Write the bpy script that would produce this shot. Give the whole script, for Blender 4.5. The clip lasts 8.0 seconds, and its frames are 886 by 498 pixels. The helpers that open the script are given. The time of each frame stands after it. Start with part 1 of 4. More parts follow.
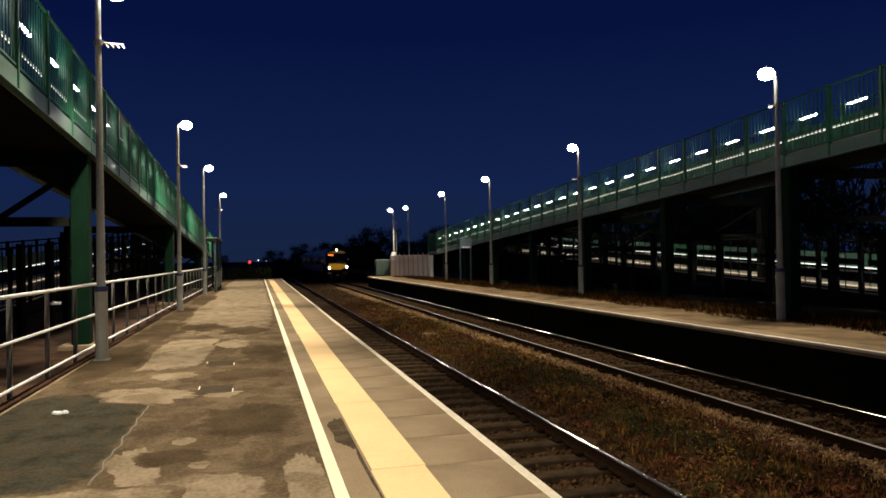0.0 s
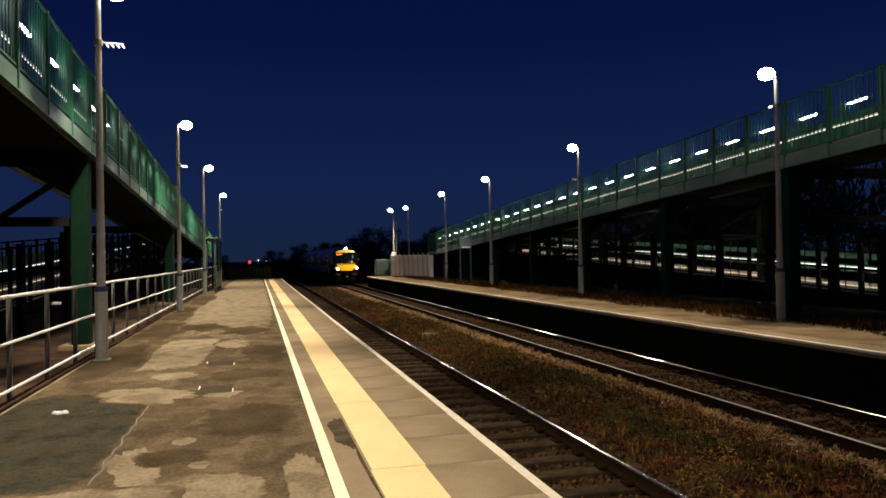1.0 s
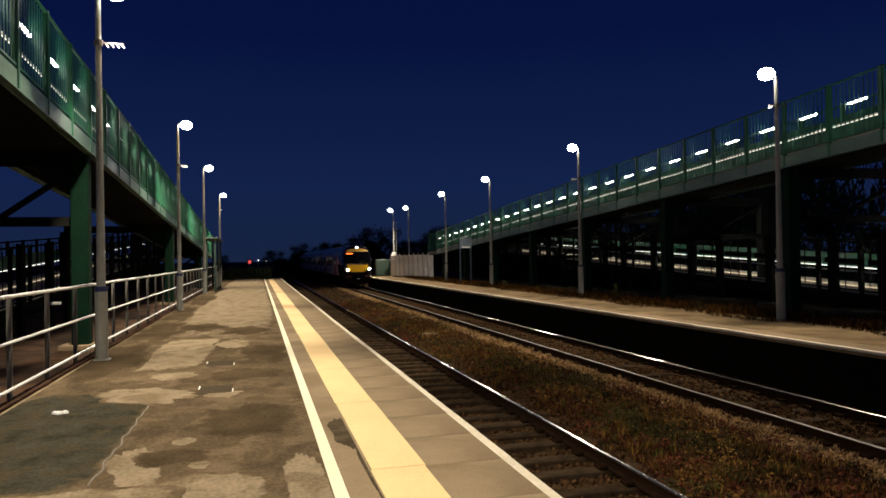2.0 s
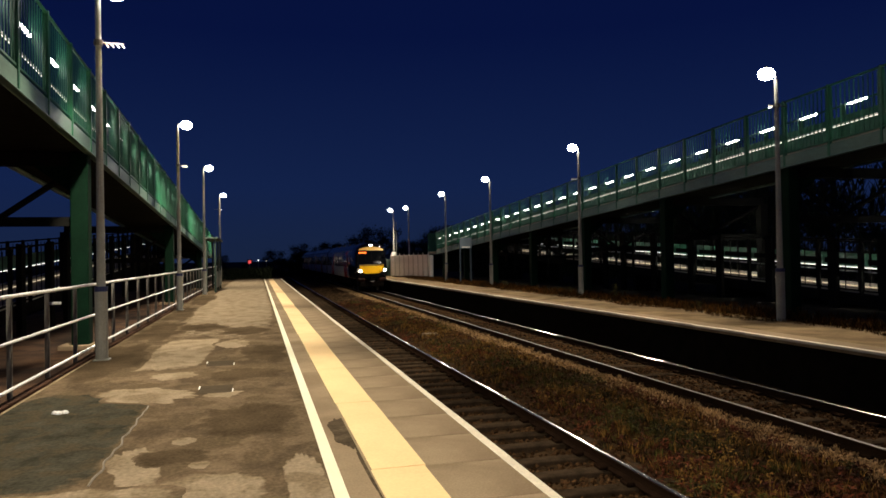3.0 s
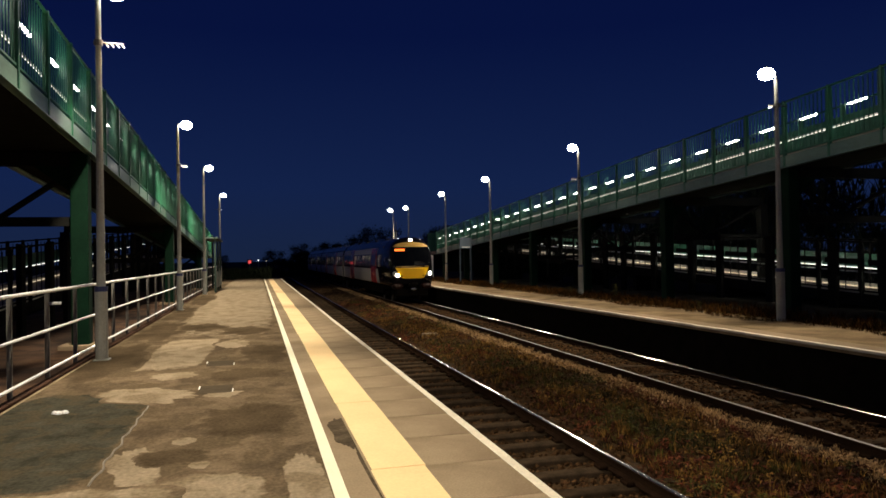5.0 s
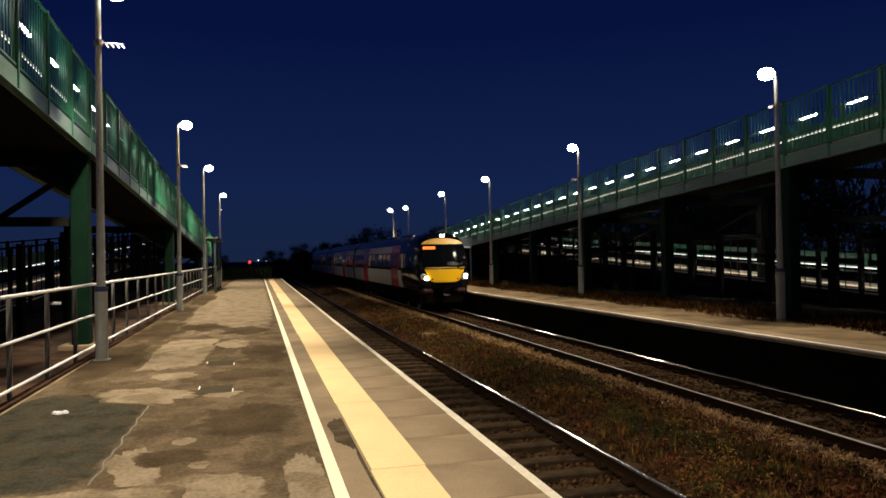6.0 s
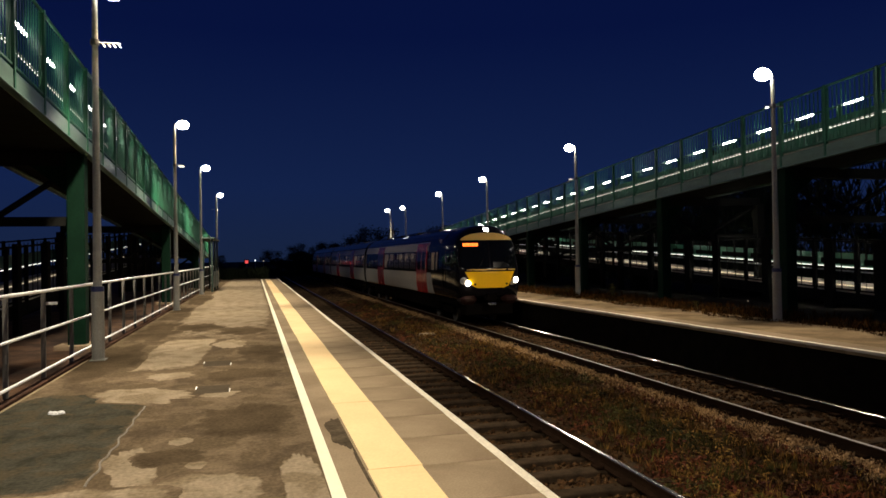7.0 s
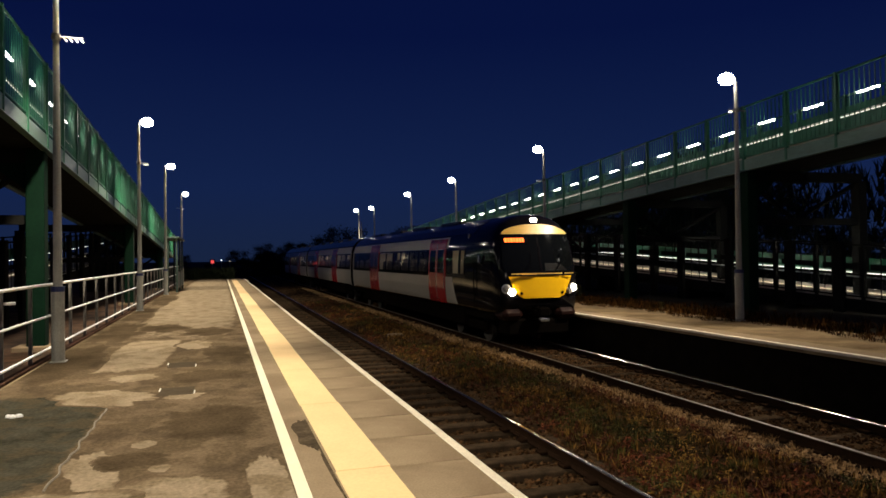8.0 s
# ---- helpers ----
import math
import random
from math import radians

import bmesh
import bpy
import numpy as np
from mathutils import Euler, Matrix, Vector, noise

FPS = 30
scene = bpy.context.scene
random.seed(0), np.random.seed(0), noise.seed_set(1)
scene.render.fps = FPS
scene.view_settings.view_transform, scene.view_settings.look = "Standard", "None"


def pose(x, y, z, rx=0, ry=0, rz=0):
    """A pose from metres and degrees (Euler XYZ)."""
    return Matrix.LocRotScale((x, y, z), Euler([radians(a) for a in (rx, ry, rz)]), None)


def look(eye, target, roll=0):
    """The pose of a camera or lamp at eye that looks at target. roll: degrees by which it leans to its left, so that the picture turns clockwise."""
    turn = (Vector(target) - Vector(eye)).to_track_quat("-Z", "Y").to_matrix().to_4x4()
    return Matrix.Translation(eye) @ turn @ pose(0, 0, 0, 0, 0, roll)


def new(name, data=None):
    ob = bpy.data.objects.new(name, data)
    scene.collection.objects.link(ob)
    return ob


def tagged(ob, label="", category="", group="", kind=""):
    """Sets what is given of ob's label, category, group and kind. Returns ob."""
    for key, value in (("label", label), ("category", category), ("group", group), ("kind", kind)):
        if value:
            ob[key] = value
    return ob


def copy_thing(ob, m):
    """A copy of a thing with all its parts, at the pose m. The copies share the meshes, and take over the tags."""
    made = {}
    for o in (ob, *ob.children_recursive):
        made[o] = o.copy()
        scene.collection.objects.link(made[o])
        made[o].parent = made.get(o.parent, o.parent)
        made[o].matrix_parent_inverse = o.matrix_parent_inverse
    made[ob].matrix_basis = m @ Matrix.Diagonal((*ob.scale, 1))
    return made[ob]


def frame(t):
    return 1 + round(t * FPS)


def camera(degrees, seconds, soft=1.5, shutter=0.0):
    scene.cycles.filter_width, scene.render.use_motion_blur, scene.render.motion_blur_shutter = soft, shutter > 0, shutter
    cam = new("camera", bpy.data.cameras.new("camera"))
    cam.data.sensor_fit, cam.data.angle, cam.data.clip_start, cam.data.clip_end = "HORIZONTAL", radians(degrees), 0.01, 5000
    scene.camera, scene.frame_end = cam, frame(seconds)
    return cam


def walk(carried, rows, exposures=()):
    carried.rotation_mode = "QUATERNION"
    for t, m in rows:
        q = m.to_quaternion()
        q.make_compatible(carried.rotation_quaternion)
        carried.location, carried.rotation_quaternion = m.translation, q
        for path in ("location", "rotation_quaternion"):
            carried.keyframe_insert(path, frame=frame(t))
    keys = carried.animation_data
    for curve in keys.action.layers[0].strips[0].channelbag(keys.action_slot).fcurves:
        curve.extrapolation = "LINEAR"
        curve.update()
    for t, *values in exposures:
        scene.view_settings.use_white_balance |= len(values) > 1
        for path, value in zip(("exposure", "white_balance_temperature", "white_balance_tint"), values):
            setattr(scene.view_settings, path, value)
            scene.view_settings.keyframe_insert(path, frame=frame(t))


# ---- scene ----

# ---------- camera: held still, then a slow pan with the train ----------
cam = camera(64.2, 8.0, soft=1.6)
EYE = (0.0, 0.0, 1.70)
YAW, PITCH, ROLL = 14.71, 0.66, -0.976      # heading right of the track, upward tilt, lean


def aim(turn):
    a, b = radians(YAW + turn), radians(PITCH)
    d = Vector((math.sin(a) * math.cos(b), math.cos(a) * math.cos(b), math.sin(b)))
    return look(EYE, Vector(EYE) + d * 20, ROLL + turn * 0.068)


walk(cam, [(0, aim(0)), (2.2, aim(0)), (4.5, aim(0)), (6.7, aim(0)), (6.9, aim(0.15)), (7.1, aim(0.31)), (7.3, aim(0.54)), (7.5, aim(0.88)),
           (7.6, aim(1.09)), (7.7, aim(1.41)), (7.8, aim(1.81)), (7.9, aim(2.25)), (8.0, aim(2.77))])

# ---------- light: late dusk sky and the station's own lamps ----------
world = bpy.data.worlds.new("dusk")
scene.world = world
world.use_nodes = True
nt = world.node_tree
bg = nt.nodes["Background"]
tc = nt.nodes.new("ShaderNodeTexCoord")
sep = nt.nodes.new("ShaderNodeSeparateXYZ")
ramp_node = nt.nodes.new("ShaderNodeValToRGB")
nt.links.new(tc.outputs["Generated"], sep.inputs[0])
nt.links.new(sep.outputs["Z"], ramp_node.inputs[0])
nt.links.new(ramp_node.outputs[0], bg.inputs[0])
for pos, c in ((0.0, (0.0085, 0.0170, 0.050, 1)), (0.10, (0.0062, 0.0155, 0.064, 1)), (0.30, (0.0021, 0.0062, 0.045, 1))):
    e = ramp_node.color_ramp.elements.new(pos)
    e.color = c
ramp_node.color_ramp.elements[0].color = (0.0085, 0.0170, 0.050, 1)
ramp_node.color_ramp.elements[-1].color = (0.0015, 0.0038, 0.034, 1)
bg.inputs[1].default_value = 1.0
LAMP_W = 3500.0
LAMP_COLOUR = (1.0, 0.88, 0.69)


# ---------- materials ----------
def mottle(t, vector, col, col2, scale, sharp, col3=None, scale3=0.5):
    """Two colours mixed by coarse noise, with a third in blotches; gives the colour and the noise."""
    big = t.nodes.new("ShaderNodeTexNoise")
    big.inputs["Scale"].default_value, big.inputs["Detail"].default_value, big.inputs["Roughness"].default_value = scale, 9, 0.62
    t.links.new(vector, big.inputs["Vector"])
    rm = t.nodes.new("ShaderNodeMapRange")
    rm.inputs["From Min"].default_value, rm.inputs["From Max"].default_value = 0.5 - sharp, 0.5 + sharp
    t.links.new(big.outputs[0], rm.inputs["Value"])
    mx = t.nodes.new("ShaderNodeMix")
    mx.data_type = "RGBA"
    mx.inputs["A"].default_value, mx.inputs["B"].default_value = (*col, 1), (*col2, 1)
    t.links.new(rm.outputs[0], mx.inputs["Factor"])
    shade = mx.outputs["Result"]
    if col3:
        third = t.nodes.new("ShaderNodeTexNoise")
        third.inputs["Scale"].default_value, third.inputs["Detail"].default_value, third.inputs["Distortion"].default_value = scale3, 8, 0.6
        t.links.new(vector, third.inputs["Vector"])
        cut = t.nodes.new("ShaderNodeMapRange")
        cut.inputs["From Min"].default_value, cut.inputs["From Max"].default_value = 0.47, 0.60
        t.links.new(third.outputs[0], cut.inputs["Value"])
        m3 = t.nodes.new("ShaderNodeMix")
        m3.data_type = "RGBA"
        m3.inputs["B"].default_value = (*col3, 1)
        t.links.new(shade, m3.inputs["A"])
        t.links.new(cut.outputs[0], m3.inputs["Factor"])
        shade = m3.outputs["Result"]
    return shade, rm.outputs[0]


BASE_ASPHALT = dict(col=(0.160, 0.117, 0.071), col2=(0.078, 0.056, 0.034), scale=1.6, sharp=0.10, col3=(0.100, 0.072, 0.042), scale3=2.4)


def mat(name, col, col2=None, rough=0.6, metal=0.0, scale=1.5, fine=60.0, bump=0.15, vary=0.0, spec=0.5, emit=None, power=0.0, stretch=(1, 1, 1), sharp=0.25, rough2=None, grain=0.28, island=0.0, col3=None, scale3=0.5, ragged=0.0):
    """Two scales of noise between two colours, with a fine relief; vary: change from piece to piece."""
    m = bpy.data.materials.new(name)
    m.use_nodes = True
    t = m.node_tree
    b = t.nodes["Principled BSDF"]
    col2 = col2 or tuple(c * 0.7 for c in col)
    co = t.nodes.new("ShaderNodeTexCoord")
    mp = t.nodes.new("ShaderNodeMapping")
    mp.inputs["Scale"].default_value = stretch
    t.links.new(co.outputs["Object"], mp.inputs[0])
    sm = t.nodes.new("ShaderNodeTexNoise")
    sm.inputs["Scale"].default_value, sm.inputs["Detail"].default_value = fine, 4
    t.links.new(mp.outputs[0], sm.inputs["Vector"])
    shade, spread = mottle(t, mp.outputs[0], col, col2, scale, sharp, col3, scale3)
    if ragged:
        # a stain gives way unevenly to the asphalt round it
        at = t.nodes.new("ShaderNodeAttribute")
        at.attribute_name = "rim"
        nz = t.nodes.new("ShaderNodeTexNoise")
        nz.inputs["Scale"].default_value, nz.inputs["Detail"].default_value, nz.inputs["Roughness"].default_value = 4.5, 10, 0.66
        t.links.new(mp.outputs[0], nz.inputs["Vector"])
        ad = t.nodes.new("ShaderNodeMath")
        ad.operation = "ADD"
        t.links.new(at.outputs["Fac"], ad.inputs[0])
        t.links.new(nz.outputs[0], ad.inputs[1])
        al = t.nodes.new("ShaderNodeMapRange")
        al.inputs["From Min"].default_value, al.inputs["From Max"].default_value = 1.0 - ragged, 1.0 + ragged
        t.links.new(ad.outputs[0], al.inputs["Value"])
        round_it, _ = mottle(t, mp.outputs[0], **BASE_ASPHALT)
        bl = t.nodes.new("ShaderNodeMix")
        bl.data_type = "RGBA"
        t.links.new(al.outputs[0], bl.inputs["Factor"])
        t.links.new(round_it, bl.inputs["A"])
        t.links.new(shade, bl.inputs["B"])
        shade = bl.outputs["Result"]
    hv = t.nodes.new("ShaderNodeHueSaturation")
    vm = t.nodes.new("ShaderNodeMapRange")
    vm.inputs["To Min"].default_value, vm.inputs["To Max"].default_value = 1 - grain, 1 + grain
    t.links.new(sm.outputs[0], vm.inputs["Value"])
    last = vm.outputs[0]
    if vary:
        oi = t.nodes.new("ShaderNodeObjectInfo")
        ov = t.nodes.new("ShaderNodeMapRange")
        ov.inputs["To Min"].default_value, ov.inputs["To Max"].default_value = 1 - vary, 1 + vary
        t.links.new(oi.outputs["Random"], ov.inputs["Value"])
        mu = t.nodes.new("ShaderNodeMath")
        mu.operation = "MULTIPLY"
        t.links.new(last, mu.inputs[0])
        t.links.new(ov.outputs[0], mu.inputs[1])
        last = mu.outputs[0]
    if island:
        ge = t.nodes.new("ShaderNodeNewGeometry")
        iv = t.nodes.new("ShaderNodeMapRange")
        iv.inputs["To Min"].default_value, iv.inputs["To Max"].default_value = 1 - island, 1 + island
        t.links.new(ge.outputs["Random Per Island"], iv.inputs["Value"])
        mi = t.nodes.new("ShaderNodeMath")
        mi.operation = "MULTIPLY"
        t.links.new(last, mi.inputs[0])
        t.links.new(iv.outputs[0], mi.inputs[1])
        last = mi.outputs[0]
    t.links.new(last, hv.inputs["Value"])
    t.links.new(shade, hv.inputs["Color"])
    t.links.new(hv.outputs[0], b.inputs["Base Color"])
    rr = t.nodes.new("ShaderNodeMapRange")
    rr.inputs["To Min"].default_value, rr.inputs["To Max"].default_value = rough, rough if rough2 is None else rough2
    t.links.new(spread, rr.inputs["Value"])
    t.links.new(rr.outputs[0], b.inputs["Roughness"])
    b.inputs["Metallic"].default_value = metal
    b.inputs["Specular IOR Level"].default_value = spec
    if bump:
        bp = t.nodes.new("ShaderNodeBump")
        bp.inputs["Strength"].default_value, bp.inputs["Distance"].default_value = bump, 0.01
        t.links.new(sm.outputs[0], bp.inputs["Height"])
        t.links.new(bp.outputs[0], b.inputs["Normal"])
    if emit:
        b.inputs["Emission Color"].default_value, b.inputs["Emission Strength"].default_value = (*emit, 1), power
    return m


def glass(name, tint=(0.9, 0.95, 0.95), rough=0.02, ior=1.45):
    m = bpy.data.materials.new(name)
    m.use_nodes = True
    b = m.node_tree.nodes["Principled BSDF"]
    b.inputs["Base Color"].default_value = (*tint, 1)
    b.inputs["Transmission Weight"].default_value, b.inputs["Roughness"].default_value, b.inputs["IOR"].default_value = 1.0, rough, ior
    return m


ROAD = dict(rough=0.8, fine=28, bump=0.4, grain=0.55, spec=0.0, stretch=(1, 0.8, 1))
ASPHALT = mat("platform_asphalt", **BASE_ASPHALT, **ROAD)
ASPHALT_PALE = mat("pale_asphalt", (0.285, 0.223, 0.148), (0.215, 0.166, 0.107), scale=2.2, sharp=0.14, col3=(0.185, 0.140, 0.086), scale3=2.6, ragged=0.12, **ROAD)
ASPHALT_DARK = mat("dark_asphalt", (0.064, 0.058, 0.041), (0.033, 0.031, 0.022), scale=2.8, sharp=0.14, col3=(0.062, 0.050, 0.031), scale3=3.4, ragged=0.10, **ROAD)
ASPHALT_DAMP = mat("damp_asphalt", (0.090, 0.064, 0.037), (0.058, 0.041, 0.024), scale=1.6, sharp=0.12, ragged=0.22, **ROAD)
DAMP_SLAB = mat("damp_concrete", (0.105, 0.079, 0.050), (0.060, 0.045, 0.029), rough=0.6, scale=3.0, fine=30, bump=0.4, grain=0.5, spec=0.0, sharp=0.12)
CRACK = mat("dried_cement_seam", (0.25, 0.215, 0.16), (0.14, 0.115, 0.08), rough=0.9, scale=6)
SLAB = mat("coping_concrete", (0.34, 0.26, 0.165), (0.24, 0.178, 0.112), rough=0.85, scale=1.6, fine=50, bump=0.25, vary=0.06, spec=0.0, sharp=0.25, col3=(0.23, 0.168, 0.105), scale3=0.8)
NOSING = mat("worn_white_edge", (0.80, 0.72, 0.56), (0.58, 0.50, 0.37), rough=0.8, scale=3, fine=40, bump=0.3, vary=0.04)
YELLOW_LINE = mat("yellow_paint", (0.90, 0.65, 0.33), (0.80, 0.56, 0.27), rough=0.7, scale=1.2, fine=35, bump=0.15, vary=0.05, grain=0.12, spec=0.2)
WHITE_LINE = mat("white_line_paint", (0.90, 0.82, 0.60), (0.80, 0.72, 0.52), rough=0.7, scale=2, fine=30, bump=0.15, grain=0.12, spec=0.2)
# Base near black: the unlit wall's shade is put into the colour.
BRICK = mat("shaded_brick", (0.010, 0.008, 0.006), (0.004, 0.0035, 0.003), rough=0.9, scale=3, fine=25, bump=0.5, spec=0.0)
FAR_TOP = mat("far_asphalt", (0.22, 0.155, 0.088), (0.10, 0.068, 0.038), rough=0.85, scale=0.8, fine=30, bump=0.3, spec=0.0, sharp=0.12)
BALLAST = mat("track_ballast", (0.072, 0.044, 0.022), (0.016, 0.010, 0.006), rough=0.95, scale=3.0, fine=18, bump=1.0, spec=0.0, sharp=0.12)
STONE = mat("ballast_stone", (0.108, 0.057, 0.025), (0.020, 0.011, 0.006), rough=0.95, scale=7, fine=40, bump=0.4, spec=0.0, island=0.75)
PALE_STONE = mat("pale_cess_stone", (0.52, 0.34, 0.18), (0.19, 0.118, 0.058), rough=0.95, scale=6, fine=40, bump=0.4, spec=0.0, island=0.6)
EARTH = mat("dark_earth", (0.035, 0.028, 0.018), (0.018, 0.016, 0.010), rough=1.0, scale=0.4, fine=8, bump=0.6, spec=0.08)
GRAVEL = mat("orange_gravel", (0.10, 0.054, 0.030), (0.036, 0.021, 0.013), rough=0.95, scale=1.4, fine=22, bump=0.7, spec=0.08, sharp=0.12)
GRASS = mat("dry_grass", (0.072, 0.030, 0.008), (0.011, 0.008, 0.003), rough=0.9, scale=2.2, fine=20, bump=0, spec=0.0, sharp=0.12, island=0.7)
OCHRE = mat("ochre_stalks", (0.24, 0.135, 0.032), (0.08, 0.036, 0.010), rough=0.9, scale=1.6, fine=20, bump=0, spec=0.05, sharp=0.12, island=0.6)
WEED = mat("green_weed", (0.080, 0.070, 0.016), (0.025, 0.021, 0.006), rough=0.85, scale=1.1, fine=20, bump=0, spec=0.08, sharp=0.12, island=0.6)
STRAW = mat("dry_straw", (0.55, 0.35, 0.165), (0.20, 0.115, 0.050), rough=0.9, scale=1.6, fine=20, bump=0, spec=0.0, sharp=0.12, island=0.6)
RUSSET = mat("russet_leaves", (0.145, 0.045, 0.020), (0.035, 0.012, 0.007), rough=0.85, scale=1.4, fine=20, bump=0, spec=0.05, sharp=0.12, island=0.6)
SLEEPER = mat("sleeper_timber", (0.075, 0.050, 0.030), (0.020, 0.014, 0.009), rough=0.9, scale=4, fine=30, bump=0.4, vary=0.25, spec=0.0)
RAIL_SIDE = mat("rusty_rail_web", (0.022, 0.012, 0.007), (0.010, 0.006, 0.004), rough=0.85, scale=5, fine=30, bump=0.3, spec=0.0)
RAIL_TOP = mat("polished_rail_head", (0.56, 0.49, 0.40), (0.44, 0.38, 0.31), rough=0.20, metal=1.0, scale=3, fine=40, bump=0.02)
# Darker head for one rail: its missing glint is put into the colour.
RAIL_GLINTLESS = mat("rail_head_without_glint", (0.10, 0.075, 0.055), (0.055, 0.040, 0.030), rough=0.55, metal=0.6, scale=4, fine=40, bump=0.05)
GALV = mat("galvanised_steel", (0.82, 0.81, 0.79), (0.68, 0.67, 0.65), rough=0.35, metal=0.25, scale=5, fine=30, bump=0.05)
POLE = mat("grey_pole_paint", (0.40, 0.395, 0.34), (0.28, 0.275, 0.235), rough=0.5, metal=0.0, scale=3, fine=30, bump=0.05)
POST_GREY = mat("dark_grey_post", (0.16, 0.15, 0.13), (0.10, 0.094, 0.082), rough=0.6, scale=4, fine=30, bump=0.1)
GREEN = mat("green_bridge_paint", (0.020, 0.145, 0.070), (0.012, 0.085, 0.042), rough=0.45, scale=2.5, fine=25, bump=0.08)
# Bridge green darkened: the shade under the ramps is in the colour.
SHADED_GREEN = mat("shaded_column_green", (0.0050, 0.022, 0.011), (0.003, 0.013, 0.007), rough=0.7, scale=2, fine=20, bump=0.08, spec=0.05)
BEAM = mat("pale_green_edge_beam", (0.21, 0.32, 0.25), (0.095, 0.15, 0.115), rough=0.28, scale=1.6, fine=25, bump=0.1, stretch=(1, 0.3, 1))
# Near-black steel; on bridge parts it holds the shade beneath the ramps.
DARK_AND_SHADED = mat("dark_and_shaded_steel", (0.018, 0.018, 0.016), (0.010, 0.010, 0.009), rough=0.8, scale=2, fine=20, bump=0.1, spec=0.0)
DECK = mat("ramp_deck", (0.20, 0.16, 0.11), (0.13, 0.10, 0.07), rough=0.85, scale=1.5, fine=40, bump=0.2)
STEEL = mat("bright_handrail", (0.70, 0.70, 0.66), (0.55, 0.55, 0.52), rough=0.28, metal=0.9, scale=5, fine=40, bump=0.02)
STRIP = mat("strip_lamp_diffuser", (0.9, 0.9, 0.85), rough=0.5, bump=0, emit=(1.0, 0.97, 0.86), power=24.0)
LANTERN = mat("lantern_glow", (0.95, 0.95, 0.9), rough=0.4, bump=0, emit=(1.0, 0.96, 0.86), power=34.0)
BAND = mat("blue_pole_band", (0.02, 0.03, 0.12), rough=0.6, scale=8, bump=0)
WHITE_SHEET = mat("white_steel_sheet", (0.80, 0.77, 0.74), (0.66, 0.63, 0.60), rough=0.22, scale=1.5, fine=20, bump=0.06, vary=0.06)
CABINET = mat("green_cabinet_paint", (0.016, 0.036, 0.024), (0.011, 0.025, 0.017), rough=0.55, scale=2, fine=20, bump=0.08)
BLUEGREY = mat("sign_blue_grey", (0.018, 0.03, 0.045), (0.014, 0.022, 0.034), rough=0.45, scale=2, fine=20, bump=0.05)
SIGN_FACE = mat("sign_face", (0.13, 0.16, 0.19), (0.10, 0.13, 0.16), rough=0.2, scale=2, fine=20, bump=0.02)
BARK = mat("bark", (0.045, 0.034, 0.024), (0.025, 0.02, 0.015), rough=0.95, scale=6, fine=30, bump=0.6, spec=0.08)
LEAF = mat("night_leaves", (0.020, 0.026, 0.012), (0.012, 0.016, 0.008), rough=0.8, scale=0.8, fine=6, bump=0, spec=0.08)
COVER = mat("cast_iron_cover", (0.085, 0.066, 0.044), (0.055, 0.042, 0.028), rough=0.85, metal=0.0, scale=8, fine=60, bump=0.5, spec=0.0)
WEAR = mat("bright_worn_metal", (0.75, 0.72, 0.62), rough=0.3, metal=0.6, scale=8, bump=0)
PAPER = mat("white_paper", (0.85, 0.84, 0.82), (0.7, 0.69, 0.67), rough=0.8, scale=8, bump=0.05)
RED_LAMP = mat("red_signal_lens", (0.5, 0.05, 0.05), rough=0.3, bump=0, emit=(1.0, 0.10, 0.10), power=0.9)
WHITE_LAMP = mat("far_white_lamp", (0.9, 0.9, 0.9), rough=0.3, bump=0, emit=(0.9, 0.95, 1.0), power=3.0)
# train
T_NAVY = mat("train_navy_paint", (0.008, 0.007, 0.009), (0.005, 0.005, 0.006), rough=0.45, scale=0.8, fine=12, bump=0.02, grain=0.06, spec=0.0)
T_BLACK = mat("train_black_paint", (0.006, 0.005, 0.006), (0.004, 0.0035, 0.004), rough=0.09, scale=1, fine=14, bump=0.02, grain=0.06, spec=0.16)
T_ROOF = mat("train_roof_grey", (0.014, 0.013, 0.012), (0.008, 0.0075, 0.007), rough=0.18, scale=0.9, fine=10, bump=0.05, grain=0.06, spec=0.25)
T_SILVER = mat("train_silver_panel", (0.36, 0.335, 0.295), (0.27, 0.25, 0.215), rough=0.38, metal=0.35, scale=0.7, fine=12, bump=0.02, stretch=(1, 0.3, 1), grain=0.06, spec=0.2)
T_RED = mat("train_red_door", (0.30, 0.012, 0.016), (0.23, 0.009, 0.012), rough=0.22, scale=1, fine=14, bump=0.02, grain=0.06)
T_YELLOW = mat("train_warning_yellow", (0.92, 0.52, 0.010), (0.84, 0.46, 0.008), rough=0.22, scale=1.2, fine=14, bump=0.02, emit=None, grain=0.06)
T_PEACH = mat("train_pale_yellow_band", (0.72, 0.44, 0.10), (0.62, 0.38, 0.09), rough=0.35, scale=1.5, fine=14, bump=0.02, grain=0.06)
T_GLASS = mat("train_dark_glass", (0.004, 0.0045, 0.005), rough=0.04, scale=1, fine=3, bump=0, spec=0.22)
PANE_GLASS = glass("tinted_train_glass", (0.66, 0.62, 0.55), 0.10, 1.1)
LINING = mat("cream_saloon_lining", (0.62, 0.56, 0.46), (0.52, 0.46, 0.37), rough=0.5, scale=2, fine=15, bump=0.02, grain=0.08)
SEAT = mat("dark_moquette", (0.060, 0.050, 0.050), (0.030, 0.026, 0.028), rough=0.9, scale=14, fine=60, bump=0.2)
SALOON_LAMP = mat("saloon_strip_lamp", (0.9, 0.85, 0.75), rough=0.5, bump=0, emit=(1.0, 0.80, 0.54), power=2.4)
